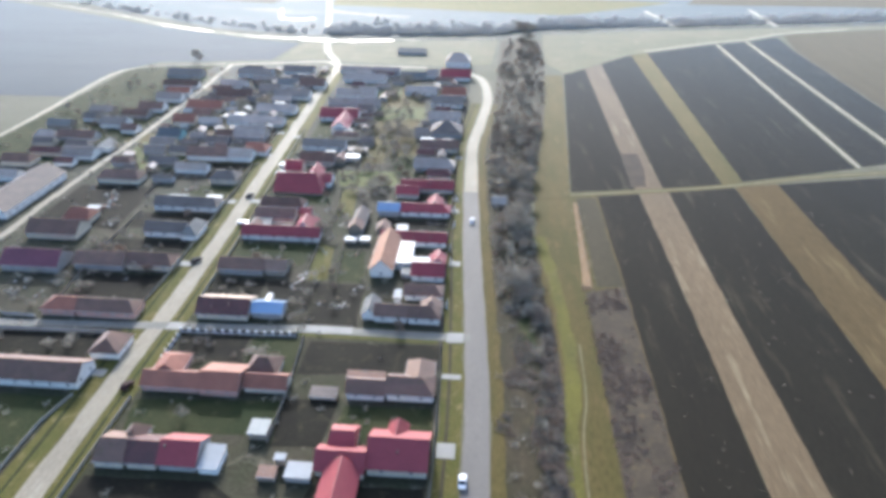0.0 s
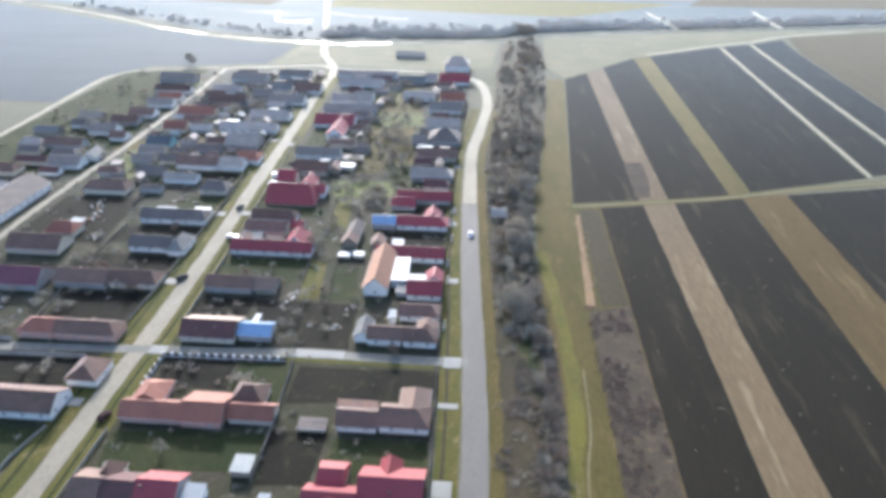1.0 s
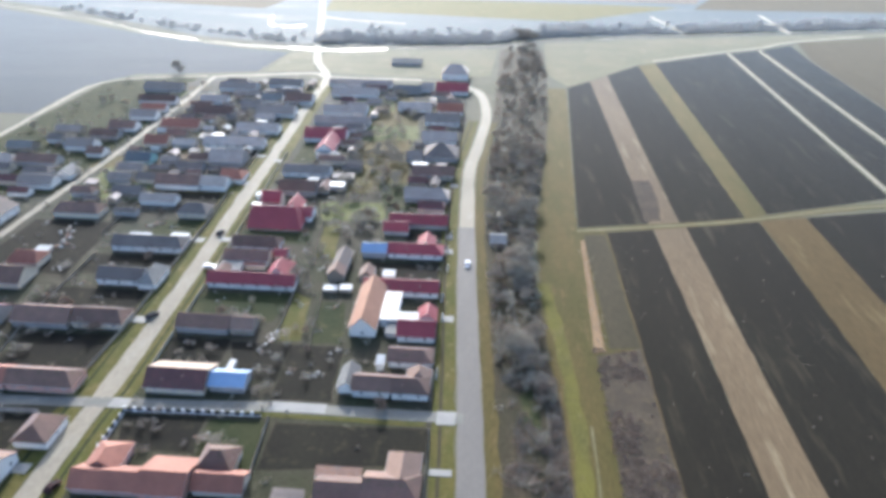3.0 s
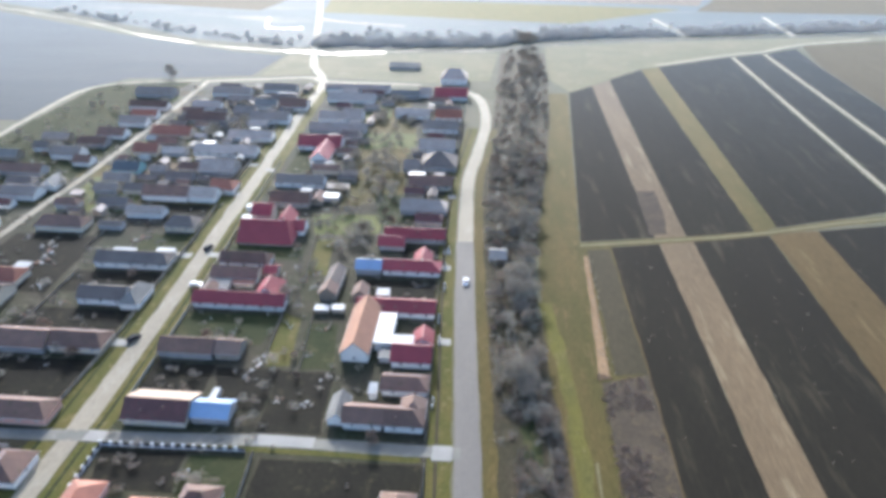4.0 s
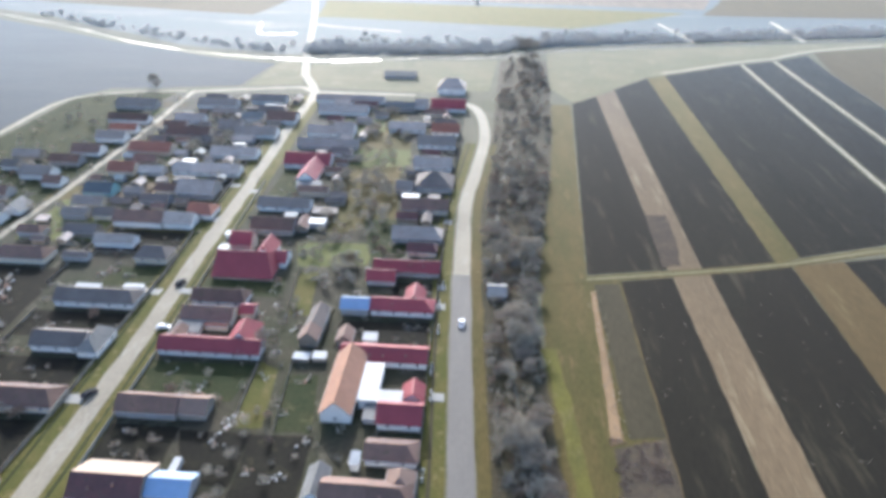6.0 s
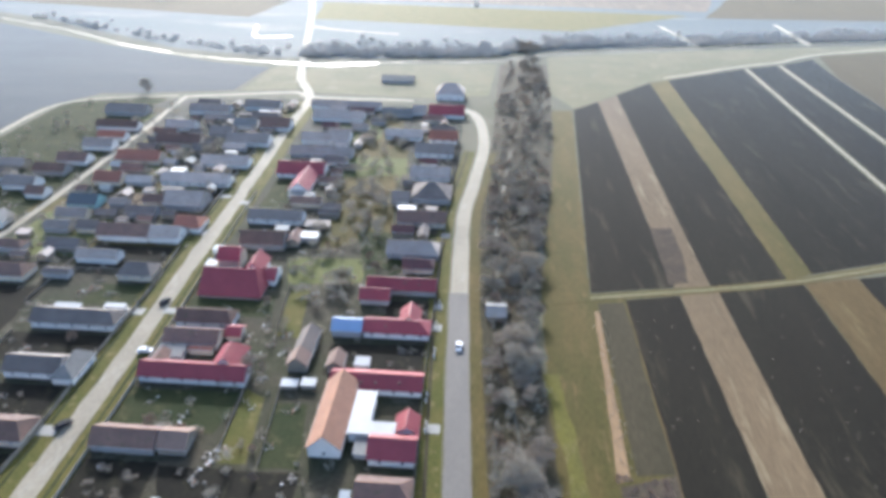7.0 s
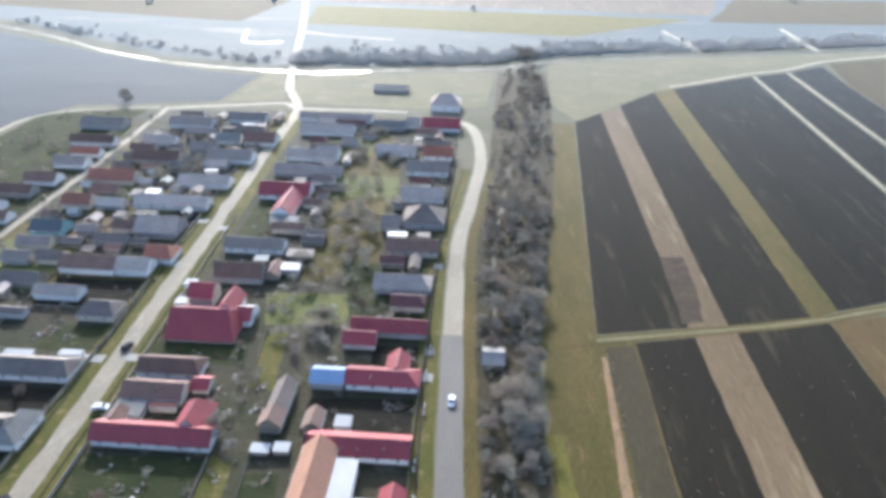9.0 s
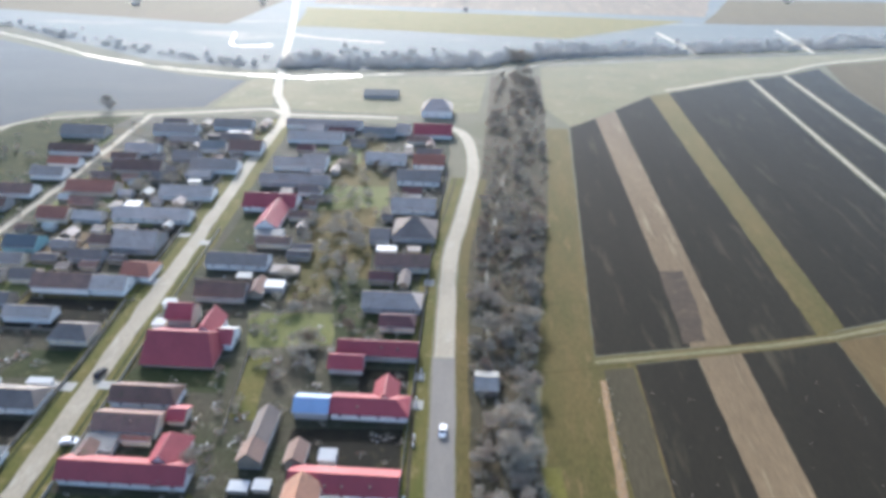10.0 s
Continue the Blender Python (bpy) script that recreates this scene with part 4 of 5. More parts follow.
plot("dark green lawn beside the farmhouse", [(-24.3, 93.4), (-7.5, 94.0), (-6.9, 85.6), (-25.8, 84.6)], LAWN)
plot("dark dug garden bed", [(-36.5, 94.6), (-25.9, 95.0), (-26.4, 82.5), (-35.3, 82.0)], GARDEN)
plot("dark dug garden bed inside the fence", [(-64.9, 112.6), (-49.6, 113.2), (-48.3, 104.4), (-62.7, 104.4)], GARDEN)
plot("dark dug garden bed", [(-36.2, 112.8), (-7.2, 113.6), (-7.0, 105.4), (-36.0, 101.5)], GARDEN)
plot("patchy grass garden", [(-48.6, 112.6), (-37.9, 113.2), (-37.0, 98.2), (-46.8, 98.8)], LAWN)
plot("dark soil strip beside the farmhouse", [(-64.7, 73.0), (-42.9, 73.4), (-31, 66), (-64.9, 62)], GARDEN)
plot("dark yard soil", [(-26, 74), (-7, 75), (-6.6, 56), (-30, 56)], GARDEN)
plot("dark green lawn", [(-96.4, 91.2), (-79.2, 91.4), (-79.6, 74.5), (-95.7, 72.0)], LAWN)
plot("dark dug garden bed", [(-109.4, 110.6), (-81.3, 111.2), (-81.7, 100.2), (-109.6, 99.6)], GARDEN)
plot("large dark dug garden", [(-39.4, 136.4), (-28.1, 136.7), (-26.9, 119.4), (-39.0, 119.0)], GARDEN)
plot("dark dug garden bed", [(-53.0, 136.4), (-39.6, 136.6), (-39.4, 124.2), (-48.0, 124.6)], GARDEN, 0.034)
plot("dark dug garden bed", [(-66.8, 137.0), (-53.2, 137.2), (-52.6, 126.6), (-66.5, 126.6)], GARDEN)
plot("grey-green grass plot beside the barn", [(-37.9, 153.4), (-31.0, 153.6), (-28.5, 137.6), (-35.9, 137.2)], LAWN, 0.034)
plot("green lawn behind the crimson house", [(-67.5, 155.4), (-44.6, 155.8), (-46.0, 144.4), (-67.7, 143.8)], LAWN)
plot("yellow-green grass path between the gardens", [(-44.2, 157.2), (-39.7, 154.7), (-38.0, 138.1), (-43.6, 137.6)], VERGE, 0.036)
plot("green lawn beside the crimson house", [(-67.5, 190.0), (-48.5, 190.6), (-46.6, 181.6), (-69.0, 180.6)], LAWN)
plot("yellow-green grass strip", [(-45.2, 193.6), (-40.7, 193.9), (-38.3, 174.2), (-43.8, 174.9)], VERGE, 0.034)
plot("trodden grey-green back yard", [(-50.3, 175.8), (-41.2, 176.4), (-38.0, 156.7), (-43.9, 156.4)], YARD, 0.03)
plot("brown dug garden", [(-30.6, 172.9), (-8.5, 174.3), (-7.2, 163.0), (-30.0, 163.0)], GARDEN)
plot("yellow-green orchard grass", [(-50.6, 209.4), (-28.1, 210.6), (-28.6, 198.8), (-46.7, 196.0)], MEADOWGREEN)
plot("green garden grass", [(-34.6, 226.3), (-10.0, 226.6), (-9.6, 200.0), (-27.8, 199.0)], LAWN, 0.032)
plot("dark yard soil beside the house", [(-21.0, 190.8), (-8.3, 191.2), (-7.4, 182.2), (-19.8, 181.6)], GARDEN)
plot("pale orchard ground with dry grass", [(-52.4, 328.4), (-33.8, 329.0), (-24.8, 226.6), (-43.3, 212.5)], DRYGRASS, 0.022)
plot("yellow-green grass in the orchard", [(-54.4, 283.5), (-27.0, 286.0), (-25.7, 270.5), (-50.2, 264.3)], MEADOWGREEN, 0.034)
plot("pale green yard grass", [(-59.4, 320.0), (-42.3, 320.7), (-39.8, 305.3), (-56.1, 304.4)], MEADOWGREEN)
plot("dark green garden", [(-93.4, 191.9), (-80.6, 192.3), (-81.1, 183.4), (-94.3, 182.6)], LAWN)
plot("dark dug garden", [(-105.7, 211.7), (-82.4, 211.9), (-82.2, 199.4), (-104.8, 199.0)], GARDEN)
plot("yellow-green meadow yard", [(-131.0, 230.2), (-108.4, 230.8), (-108.0, 204.6), (-130.0, 203.4)], MEADOWGREEN)
plot("yellow-green yard grass", [(-131.1, 268.0), (-113.0, 268.4), (-109.0, 258.0), (-130.2, 256.9)], MEADOWGREEN)
plot("dark dug garden", [(-105.0, 154.4), (-80.6, 154.5), (-79.6, 143.4), (-104.5, 143.1)], GARDEN)
plot("dark dug garden", [(-102.2, 171.0), (-79.8, 171.2), (-79.6, 162.6), (-102.6, 161.0)], GARDEN)
plot("dark dug garden bed", [(-99.5, 135.6), (-79.0, 136.6), (-78.6, 122.4), (-99.0, 121.6)], GARDEN)
plot("dark garden behind the house", [(-131, 189), (-106, 189.4), (-105, 160), (-131, 159)], GARDEN)
plot("dark dug garden", [(-104, 250), (-83, 250.4), (-83, 242), (-104, 241.6)], GARDEN)
plot("dark dug garden", [(-24, 262.6), (-9.4, 263), (-9.4, 257.6), (-24, 257)], GARDEN)
plot("dark dug garden", [(-69, 280), (-50, 280.2), (-51, 271), (-69.4, 271)], GARDEN)
plot("dark dug garden", [(-69, 260.6), (-63, 260.6), (-51.4, 243.6), (-68.4, 233.4)], LAWN)
plot("olive meadow beside the village edge", [(-189, 338), (-166, 346), (-147, 350), (-150, 318), (-156, 206), (-186, 200)], LAWN, 0.02)
plot("green yard grass along the lane", [(-131.5, 300), (-112, 300), (-110, 276), (-131, 275)], VERGE, 0.03)
plot("olive grass behind the lane houses", [(-156, 300), (-138.5, 300), (-137.5, 206), (-156, 206)], LAWN, 0.034)
plot("tan meadow between lane and river", [(-118, 366), (-92, 372), (-100, 402), (-109, 430), (-116, 414)], PASTURE, 0.04)
plot("tan meadow between lane and river", [(-84, 368), (-30, 364), (2, 372), (6, 436), (-58, 426), (-98, 418), (-94, 394)], PASTURE, 0.018)
plot("wide tan meadow before the river", [(42, 354), (56, 372), (88, 410), (100, 416), (147, 449), (204, 486), (300, 524), (380, 545), (300, 530), (160, 498), (90, 478), (36, 458), (32, 380)], PASTURE, 0.036)
ribbon("track_field_north", "pale earth track along the field ends", "track", [(96, 418), (110, 426), (147, 450), (172, 463), (204, 487), (260, 512)], 1.9, 0.064, GRAVEL)
plot("dark disturbed soil on the stubble", [(50.0, 205), (55.2, 206.5), (56.8, 215), (57.6, 226), (58.2, 237.5), (51.8, 237)], PATCHSOIL, 0.07)
plot("brown leaf litter and dull grass under the trees", [(4.4, -60), (16.5, -60), (16.2, 60), (17, 110), (16.4, 150), (14.6, 175), (17, 200), (24, 260), (29, 320), (33, 400), (34, 438), (8, 436), (6, 372), (4.6, 320), (2.6, 268), (0.6, 240), (0.8, 200), (2.4, 160), (4, 120)], THICKSOIL, 0.026)
ribbon("creek", "narrow pale creek between bare trees", "creek", [(14, -20), (14, 80), (15, 108), (14.6, 124), (11, 138), (9, 162), (7, 198), (5.3, 217), (7, 250), (12, 300)], 0.5, 0.05, CREEK, 0.6)
ribbon("ditch_right", "narrow drainage ditch in the verge", "ditch", [(p[0] - 5.6, p[1]) for p in RIGHT[:10]], 0.7, 0.068, FALLOW, 0.15)
ribbon("ditch_main_west", "narrow drainage ditch in the verge", "ditch", [(p[0] - 5.0, p[1]) for p in MAIN[:8]], 0.7, 0.068, LAWN, 0.2)
ribbon("ditch_main_east", "narrow drainage ditch in the verge", "ditch", [(p[0] + 3.6, p[1]) for p in MAIN[:8]], 0.6, 0.068, LAWN, 0.2)
for k, (bx, by, bw, bl) in enumerate([(-4.2, 83.6, 3.4, 3.6), (-4.4, 103.6, 4.0, 1.5), (-4.3, 116.8, 3.6, 3.6), (-6.0, 149.2, 2.6, 2.4), (-77.2, 98.6, 5.0, 2.2), (-77.0, 142.6, 4.6, 2.6), (-67.4, 115.6, 3.8, 2.8), (-79.4, 181.0, 5.0, 2.6), (-71.0, 182.0, 3.4, 2.4), (-79.6, 221.0, 3.6, 3.0), (-81.4, 246.0, 3.6, 2.4), (-73.6, 242.0, 3.4, 2.6), (-8.0, 181.0, 2.6, 2.6), (-8.2, 189.4, 2.2, 2.4), (-9.0, 226.0, 2.6, 3.0)]):
    tagged(new("driveway_bridge", mesh_of(boxed((bx - bw / 2) * U, (bx + bw / 2) * U, (by - bl / 2) * U, (by + bl / 2) * U, -0.1, 0.16, bevel=0.04), "driveway_bridge", CONCRETE)), "pale concrete driveway slab across the ditch", "driveway", "driveways", "structure")

# land behind the river
# dry grass and worked soil in the gardens of the far end
plot_rng = random.Random(77)
for x0, x1, y0, y1 in ((-184, -140, 205, 335), (-128, -86, 196, 340), (-62, -30, 262, 335)):
    y = y0
    while y < y1 - 6:
        deep = plot_rng.uniform(7, 15)
        x = x0 + plot_rng.uniform(0, 8)
        while x < x1 - 5:
            wide = plot_rng.uniform(8, 20)
            lab, m = plot_rng.choice((("dry tan grass garden plot", DRYGRASS), ("pale green grass garden plot", MEADOWGREEN), ("grey-brown fallow garden plot", FALLOW), ("worn tan yard with stubble", STUBBLE)))
            if plot_rng.random() < 0.62:
                plot(lab, [(x, y), (x + wide - 0.6, y + plot_rng.uniform(-0.8, 0.8)), (x + wide - 0.4, y + deep - 0.9), (x + 0.2, y + deep - 0.9)], m, 0.0165)
            x += wide
        y += deep + 0.9
patch("field", "pale farmland behind the river, haze put into its sheen", "field", [(-1500, 760), (-420, 575), (-317, 528), (-257, 492), (-190, 452), (-122, 436), (-60, 440), (36, 474), (160, 514), (500, 590), (1500, 700), (1500, 3000), (-1500, 3000)], 0.02, FARLAND, 3, 30)
ribbon("track_far_a", "pale track through the far tree belt", "track", [(126, 570), (128.6, 551.8), (136.9, 506.5)], 3.2, 0.07, GRAVEL)
ribbon("track_far_b", "pale track through the far tree belt", "track", [(216, 590), (214.8, 569), (211.4, 516)], 3.2, 0.07, GRAVEL)
ribbon("pond", "pale shining backwater pond", "pond", [(-163, 530), (-158, 508), (-152, 493), (-142, 491), (-129, 496)], 2.0, 0.07, WATER, 1.2)
ribbon("road_main_far", "pale road side branch behind the river", "track", [(-126, 532), (-100, 520), (-60, 512)], 3.0, 0.07, GRAVEL)

for lab, pts, m in (("pale green winter wheat field", [(-130, 560), (60, 540), (160, 620), (-140, 640)], VERGE), ("grey-brown fallow field behind the river", [(-500, 620), (-180, 560), (-165, 700), (-520, 800)], FALLOW), ("tan stubble field behind the river", [(-140, 660), (180, 640), (220, 760), (-150, 780)], STUBBLE), ("grey-brown fallow field behind the tree belt", [(170, 610), (480, 630), (560, 760), (230, 740)], FALLOW), ("pale green winter wheat field", [(-160, 800), (230, 780), (300, 960), (-190, 1000)], VERGE), ("tan stubble field in the distance", [(240, 780), (700, 800), (800, 1000), (310, 980)], STUBBLE), ("pale olive field behind the river", [(-600, 830), (-200, 740), (-190, 960), (-700, 1050)], DRYGRASS), ("pale ploughed field in the distance", [(-300, 1060), (400, 1020), (500, 1400), (-350, 1450)], FALLOW)):
    patch("field", lab, "field", pts, 0.05, m, 3, 30)

# ---- fences ----
def fence(label, pts, high, panel, post, step=3.0, group="fences"):
    """A run of posts with panels between them. pts: in plan units."""
    pts = [(x * U, y * U) for x, y in pts]
    f = thing("fence", label, "fence", group)
    pm = mesh_of(boxed(-0.09, 0.09, -0.09, 0.09, 0, high + 0.12, bevel=0.02), "post", post)
    pool = {}
    for a, b in zip(pts, pts[1:]):
        a, b = Vector((*a, 0)), Vector((*b, 0))
        n = max(1, round((b - a).length / step))
        ang = math.degrees(math.atan2(b.y - a.y, b.x - a.x))
        size = round((b - a).length / n, 2)
        if size not in pool:
            if panel is CONCRETE:
                bm = prism([(0.09, 0.0), (size - 0.09, 0.0), (size - 0.09, high), (0.09, high)], -0.06, 0.06)
            else:
                n_p = max(3, int(size / 0.3))
                steps = [(0.1 + (size - 0.2) * k / n_p, q) for q in range(n_p) for k in (q, q + 1)]
                top = [(u, high - 0.07 * (q % 2) - 0.05 * (q % 3)) for u, q in steps]
                bm = prism([(0.1, 0.06), (size - 0.1, 0.06), *top[::-1]], -0.03, 0.03)
            pool[size] = mesh_of(bm, "panel", panel)
        for k in range(n):
            p = a.lerp(b, k / n)
            for name, me in (("post", pm), ("panel", pool[size])):
                o = new(name, me)
                o.parent = f
                o.matrix_basis = pose(p.x, p.y, 0, 0, 0, ang)
    return f


f = thing("fence", "low garden fence with white posts and dark panels", "fence", "fences")
for (ax, ay), (bx, by), n in (((-65.3, 104.0), (-65.3, 113.6), 5), ((-65.3, 113.6), (-39.0, 114.3), 14)):
    ax, ay, bx, by = ax * U, ay * U, bx * U, by * U
    ang = math.degrees(math.atan2(by - ay, bx - ax))
    size = math.hypot(bx - ax, by - ay) / n
    bm = boxed(0.38, size - 0.38, -0.05, 0.05, 0.35, 1.25)
    dark, pale = mesh_of(bm, "panel", FENCEDARK), mesh_of(boxed(-0.38, 0.38, -0.22, 0.22, 0, 1.5, bevel=0.04), "post", WHITEWALL)
    base = mesh_of(boxed(0.38, size - 0.38, -0.15, 0.15, 0, 0.35), "base", WHITEWALL)
    for k in range(n):
        for name, me in (("post", pale), ("panel", dark), ("base", base)):
            o = new(name, me)
            o.parent = f
            o.matrix_basis = pose(ax + (bx - ax) * k / n, ay + (by - ay) * k / n, 0, 0, 0, ang)
fence("grey board fence between garden plots", [(-37.6, 113.6), (-36.4, 95.4), (-36.2, 82.2)], 1.4, PLANK, PLANK)
fence("dark metal yard fence along the verge", [(-6.6, 60.0), (-6.2, 76.0), (-6.8, 98.0), (-7.2, 113.6)], 1.5, FENCEMETAL, FENCEMETAL)
fence("dark metal yard fence along the verge", [(-7.6, 119.6), (-8.4, 148.0), (-9.0, 160.0), (-9.2, 200.0), (-9.6, 246.0), (-8.4, 300.0)], 1.5, FENCEMETAL, FENCEMETAL, 4.0)
fence("pale concrete panel fence along the street verge", [(-66.0, 60.0), (-66.0, 92.0)], 1.2, CONCRETE, CONCRETE)
fence("pale concrete panel fence along the street verge", [(-66.2, 126.0), (-67.2, 156.0), (-68.6, 180.0), (-69.6, 200.0)], 1.2, CONCRETE, CONCRETE)
fence("low pale fence along the street verge", [(-70.0, 204.0), (-72.4, 250.0)], 0.9, CONCRETE, CONCRETE, 4.0)
fence("low pale concrete fence along the street verge", [(-79.6, 60.0), (-79.4, 84.0), (-77.6, 92.0)], 0.9, CONCRETE, CONCRETE)
fence("dark board fence along the street verge", [(-79.0, 121.0), (-78.4, 142.0), (-79.4, 162.0), (-79.8, 190.0), (-81.6, 212.0)], 1.4, PLANK, PLANK)
fence("dark board fence along the street verge", [(-82.0, 219.0), (-83.4, 250.0), (-86.4, 300.0)], 1.4, PLANK, PLANK, 4.0)
fence("grey garden fence along the cross street", [(-109, 110.9), (-81.0, 111.6)], 1.5, GREYWALL, CONCRETE)
fence("grey garden wall along the cross street", [(-109, 116.4), (-100.4, 116.0)], 1.4, GREYWALL, CONCRETE)
for run in ([(-44.6, 156.0), (-43.6, 137.4)], [(-37.6, 158.6), (-35.6, 137.2)], [(-46.0, 196.0), (-43.0, 170.0)], [(-102.6, 171.0), (-102.4, 143.0), (-99.6, 121.4)], [(-107, 262), (-107, 182)], [(-69, 222.6), (-50, 223.4)], [(-106, 198.6), (-82, 199.0)]):
    fence("low weathered board fence between two yards", run, 0.9, PLANK, PLANK, 4.0)


# ---- bare trees ----
def stick(vs, fs, a, b, ra, rb, sides=4):
    d = (b - a).normalized()
    u = d.orthogonal().normalized()
    w = d.cross(u)
    i = len(vs)
    for p, r in ((a, ra), (b, rb)):
        for k in range(sides):
            t = 2 * math.pi * k / sides
            vs.append(p + (u * math.cos(t) + w * math.sin(t)) * r)
    for k in range(sides):
        j = (k + 1) % sides
        fs.append((i + k, i + j, i + sides + j, i + sides + k))


def sliver(vs, fs, a, b, w, rng):
    side = (b - a).cross(Vector((rng.uniform(-1, 1), rng.uniform(-1, 1), rng.uniform(-1, 1)))).normalized() * w
    i = len(vs)
    vs.extend((a - side, a + side, b))
    fs.append((i, i + 1, i + 2))


def bare_tree_meshes(seed, high, spread, twigs, width=0.024):
    rng = random.Random(seed)
    tv, tf, cv, cf = [], [], [], []

    def grow(p, d, length, r, level):
        q = p + d * length
        if level < 2:
            stick(tv, tf, p, q, r, r * 0.7, 5)
        else:
            stick(cv, cf, p, q, r, r * 0.5, 3)
        if level == 4:
            for _ in range(twigs):
                s = p.lerp(q, rng.uniform(0.1, 1))
                e = (d + Vector((rng.gauss(0, 0.8), rng.gauss(0, 0.8), rng.gauss(0.25, 0.6)))).normalized()
                sliver(cv, cf, s, s + e * rng.uniform(0.5, 1.3) * high / 8, width, rng)
            return
        for _ in range(3 if level else 5):
            out = Vector((rng.gauss(0, 1), rng.gauss(0, 1), rng.gauss(0.1, 0.5))).normalized()
            nd = (d * 0.75 + out * spread).normalized()
            nd.z = max(nd.z, -0.1)
            grow(p.lerp(q, rng.uniform(0.55, 1)), nd, length * rng.uniform(0.6, 0.85), r * 0.55, level + 1)

    grow(Vector((0, 0, -0.1)), Vector((rng.gauss(0, 0.05), rng.gauss(0, 0.05), 1)).normalized(), high * 0.28, high * 0.02, 0)
    out = []
    for name, v, f in (("trunk", tv, tf), ("crown", cv, cf)):
        me = bpy.data.meshes.new(name)
        me.from_pydata([tuple(p) for p in v], [], f)
        out.append(me)
    return out


def make_tree(seed, high, spread, twigs, twig_mat, label):
    trunk, crown = bare_tree_meshes(seed, high * U, spread, twigs, 0.023)
    trunk.materials.append(BARK), crown.materials.append(twig_mat)
    t = thing("bare_tree", label, "tree", "bare trees")
    for name, me in (("trunk", trunk), ("crown", crown)):
        o = new(name, me)
        o.parent = t
    return t


TREES = [
    make_tree(1, 8.0, 0.8, 24, TWIG, "grey-brown leafless tree with a dense twiggy crown"),
    make_tree(2, 6.5, 0.9, 24, TWIG, "spreading leafless tree with dark twigs"),
    make_tree(3, 9.5, 0.7, 24, TWIGPALE, "tall leafless tree with pale twigs"),
    make_tree(4, 5.0, 0.95, 24, TWIGRED, "low leafless tree with reddish-brown twigs"),
    make_tree(5, 7.2, 0.8, 24, TWIGPALE, "leafless tree with pale greyish twigs"),
    make_tree(6, 4.4, 1.0, 5, TWIGPALE, "small bare fruit tree with pale twigs"),
    make_tree(7, 3.6, 0.95, 5, TWIG, "small bare fruit tree with dark twigs"),
]
for k, t in enumerate(TREES):
    t.location = ((8.0 + 0.9 * k) * U, (52.0 - 5.0 * k) * U, 0)
rng = random.Random(11)


def plant(kind, x, y, s):
    copy_thing(TREES[kind], pose(x * U, y * U, 0, 0, 0, rng.uniform(0, 360)) @ Matrix.Diagonal((s, s, s * rng.uniform(0.85, 1.1), 1)))


def band(y):
    """West and east edge of the belt of trees beside the asphalt road."""
    ys_ = (0, 60, 110, 150, 175, 200, 260, 320, 400, 440, 490)
    return float(np.interp(y, ys_, (6.0, 5.6, 5.4, 4.4, 4.0, 2.4, 3.2, 5.5, 8, 12, 20))), float(np.interp(y, ys_, (15, 15, 16, 16, 14, 16, 22, 28, 32, 31, 28)))


def belt_spots(n, y0, y1):
    out = []
    while len(out) < n:
        y = rng.uniform(y0, y1)
        a, b = band(y)
        x = rng.uniform(a, b)
        if noise.noise((x * 0.09, y * 0.05, 4.0)) < (-0.25 if y < 215 else -0.08) or (abs(y - 118) < 6 and x < 11) or (181 < y < 191 and x < 9):
            continue
        out.append((x, y))
    return out


for x, y in belt_spots(170, 62, 262):
    low = y < 126
    if low and (x < 11.5 or rng.random() < 0.55):
        continue
    plant(rng.choice((1, 3, 3, 6, 6, 5) if low else (0, 0, 1, 1, 2, 3, 4, 4)), x, y, rng.uniform(0.45, 0.75) if low else rng.uniform(0.5, 0.95))


for kind, x, y, size in ((4, 9.4, 137.0, 1.35), (0, 11.6, 134.6, 1.1), (4, 8.2, 141.6, 1.0), (2, 12.4, 168.0, 1.0), (0, 13.6, 186.0, 1.15), (4, 11.0, 176.0, 1.2)):
    plant(kind, x, y, size)


def grove(name, label, spots, kinds, material):
    """Many trees far off, joined into one mesh."""
    vs, fs = [], []
    for x, y in spots:
        k = rng.choice(kinds)
        s_, a_ = rng.uniform(0.6, 1.05), rng.uniform(0, 6.3)
        ca, sa = math.cos(a_) * s_, math.sin(a_) * s_
        for child in TREES[k].children:
            me = child.data
            co = np.empty(len(me.vertices) * 3)
            me.vertices.foreach_get("co", co)
            co = co.reshape(-1, 3)
            base = sum(len(v) for v in vs)
            vs.append(np.stack([co[:, 0] * ca - co[:, 1] * sa + x * U, co[:, 0] * sa + co[:, 1] * ca + y * U, co[:, 2] * s_], 1))
            fs.extend([tuple(i + base for i in p.vertices) for p in me.polygons])
    me = bpy.data.meshes.new(name)
    me.from_pydata(np.concatenate(vs).tolist(), [], fs)
    me.materials.append(material)
    return tagged(new(name, me), label, "trees", kind="stuff")


grove("belt_trees", "belt of grey leafless trees along the creek", belt_spots(40, 258, 490), (1, 4, 0, 3), TWIG)
grove("belt_trees", "belt of pale leafless trees along the creek", belt_spots(42, 258, 490), (1, 4, 2, 3, 6), TWIGPALE)
grove("garden_trees", "small bare fruit trees in the gardens behind the lane", [(rng.uniform(-186, -136), rng.uniform(205, 338)) for _ in range(46)] + [(rng.uniform(-130, -84), rng.uniform(215, 335)) for _ in range(40)], (5, 6, 5, 3), TWIGPALE)
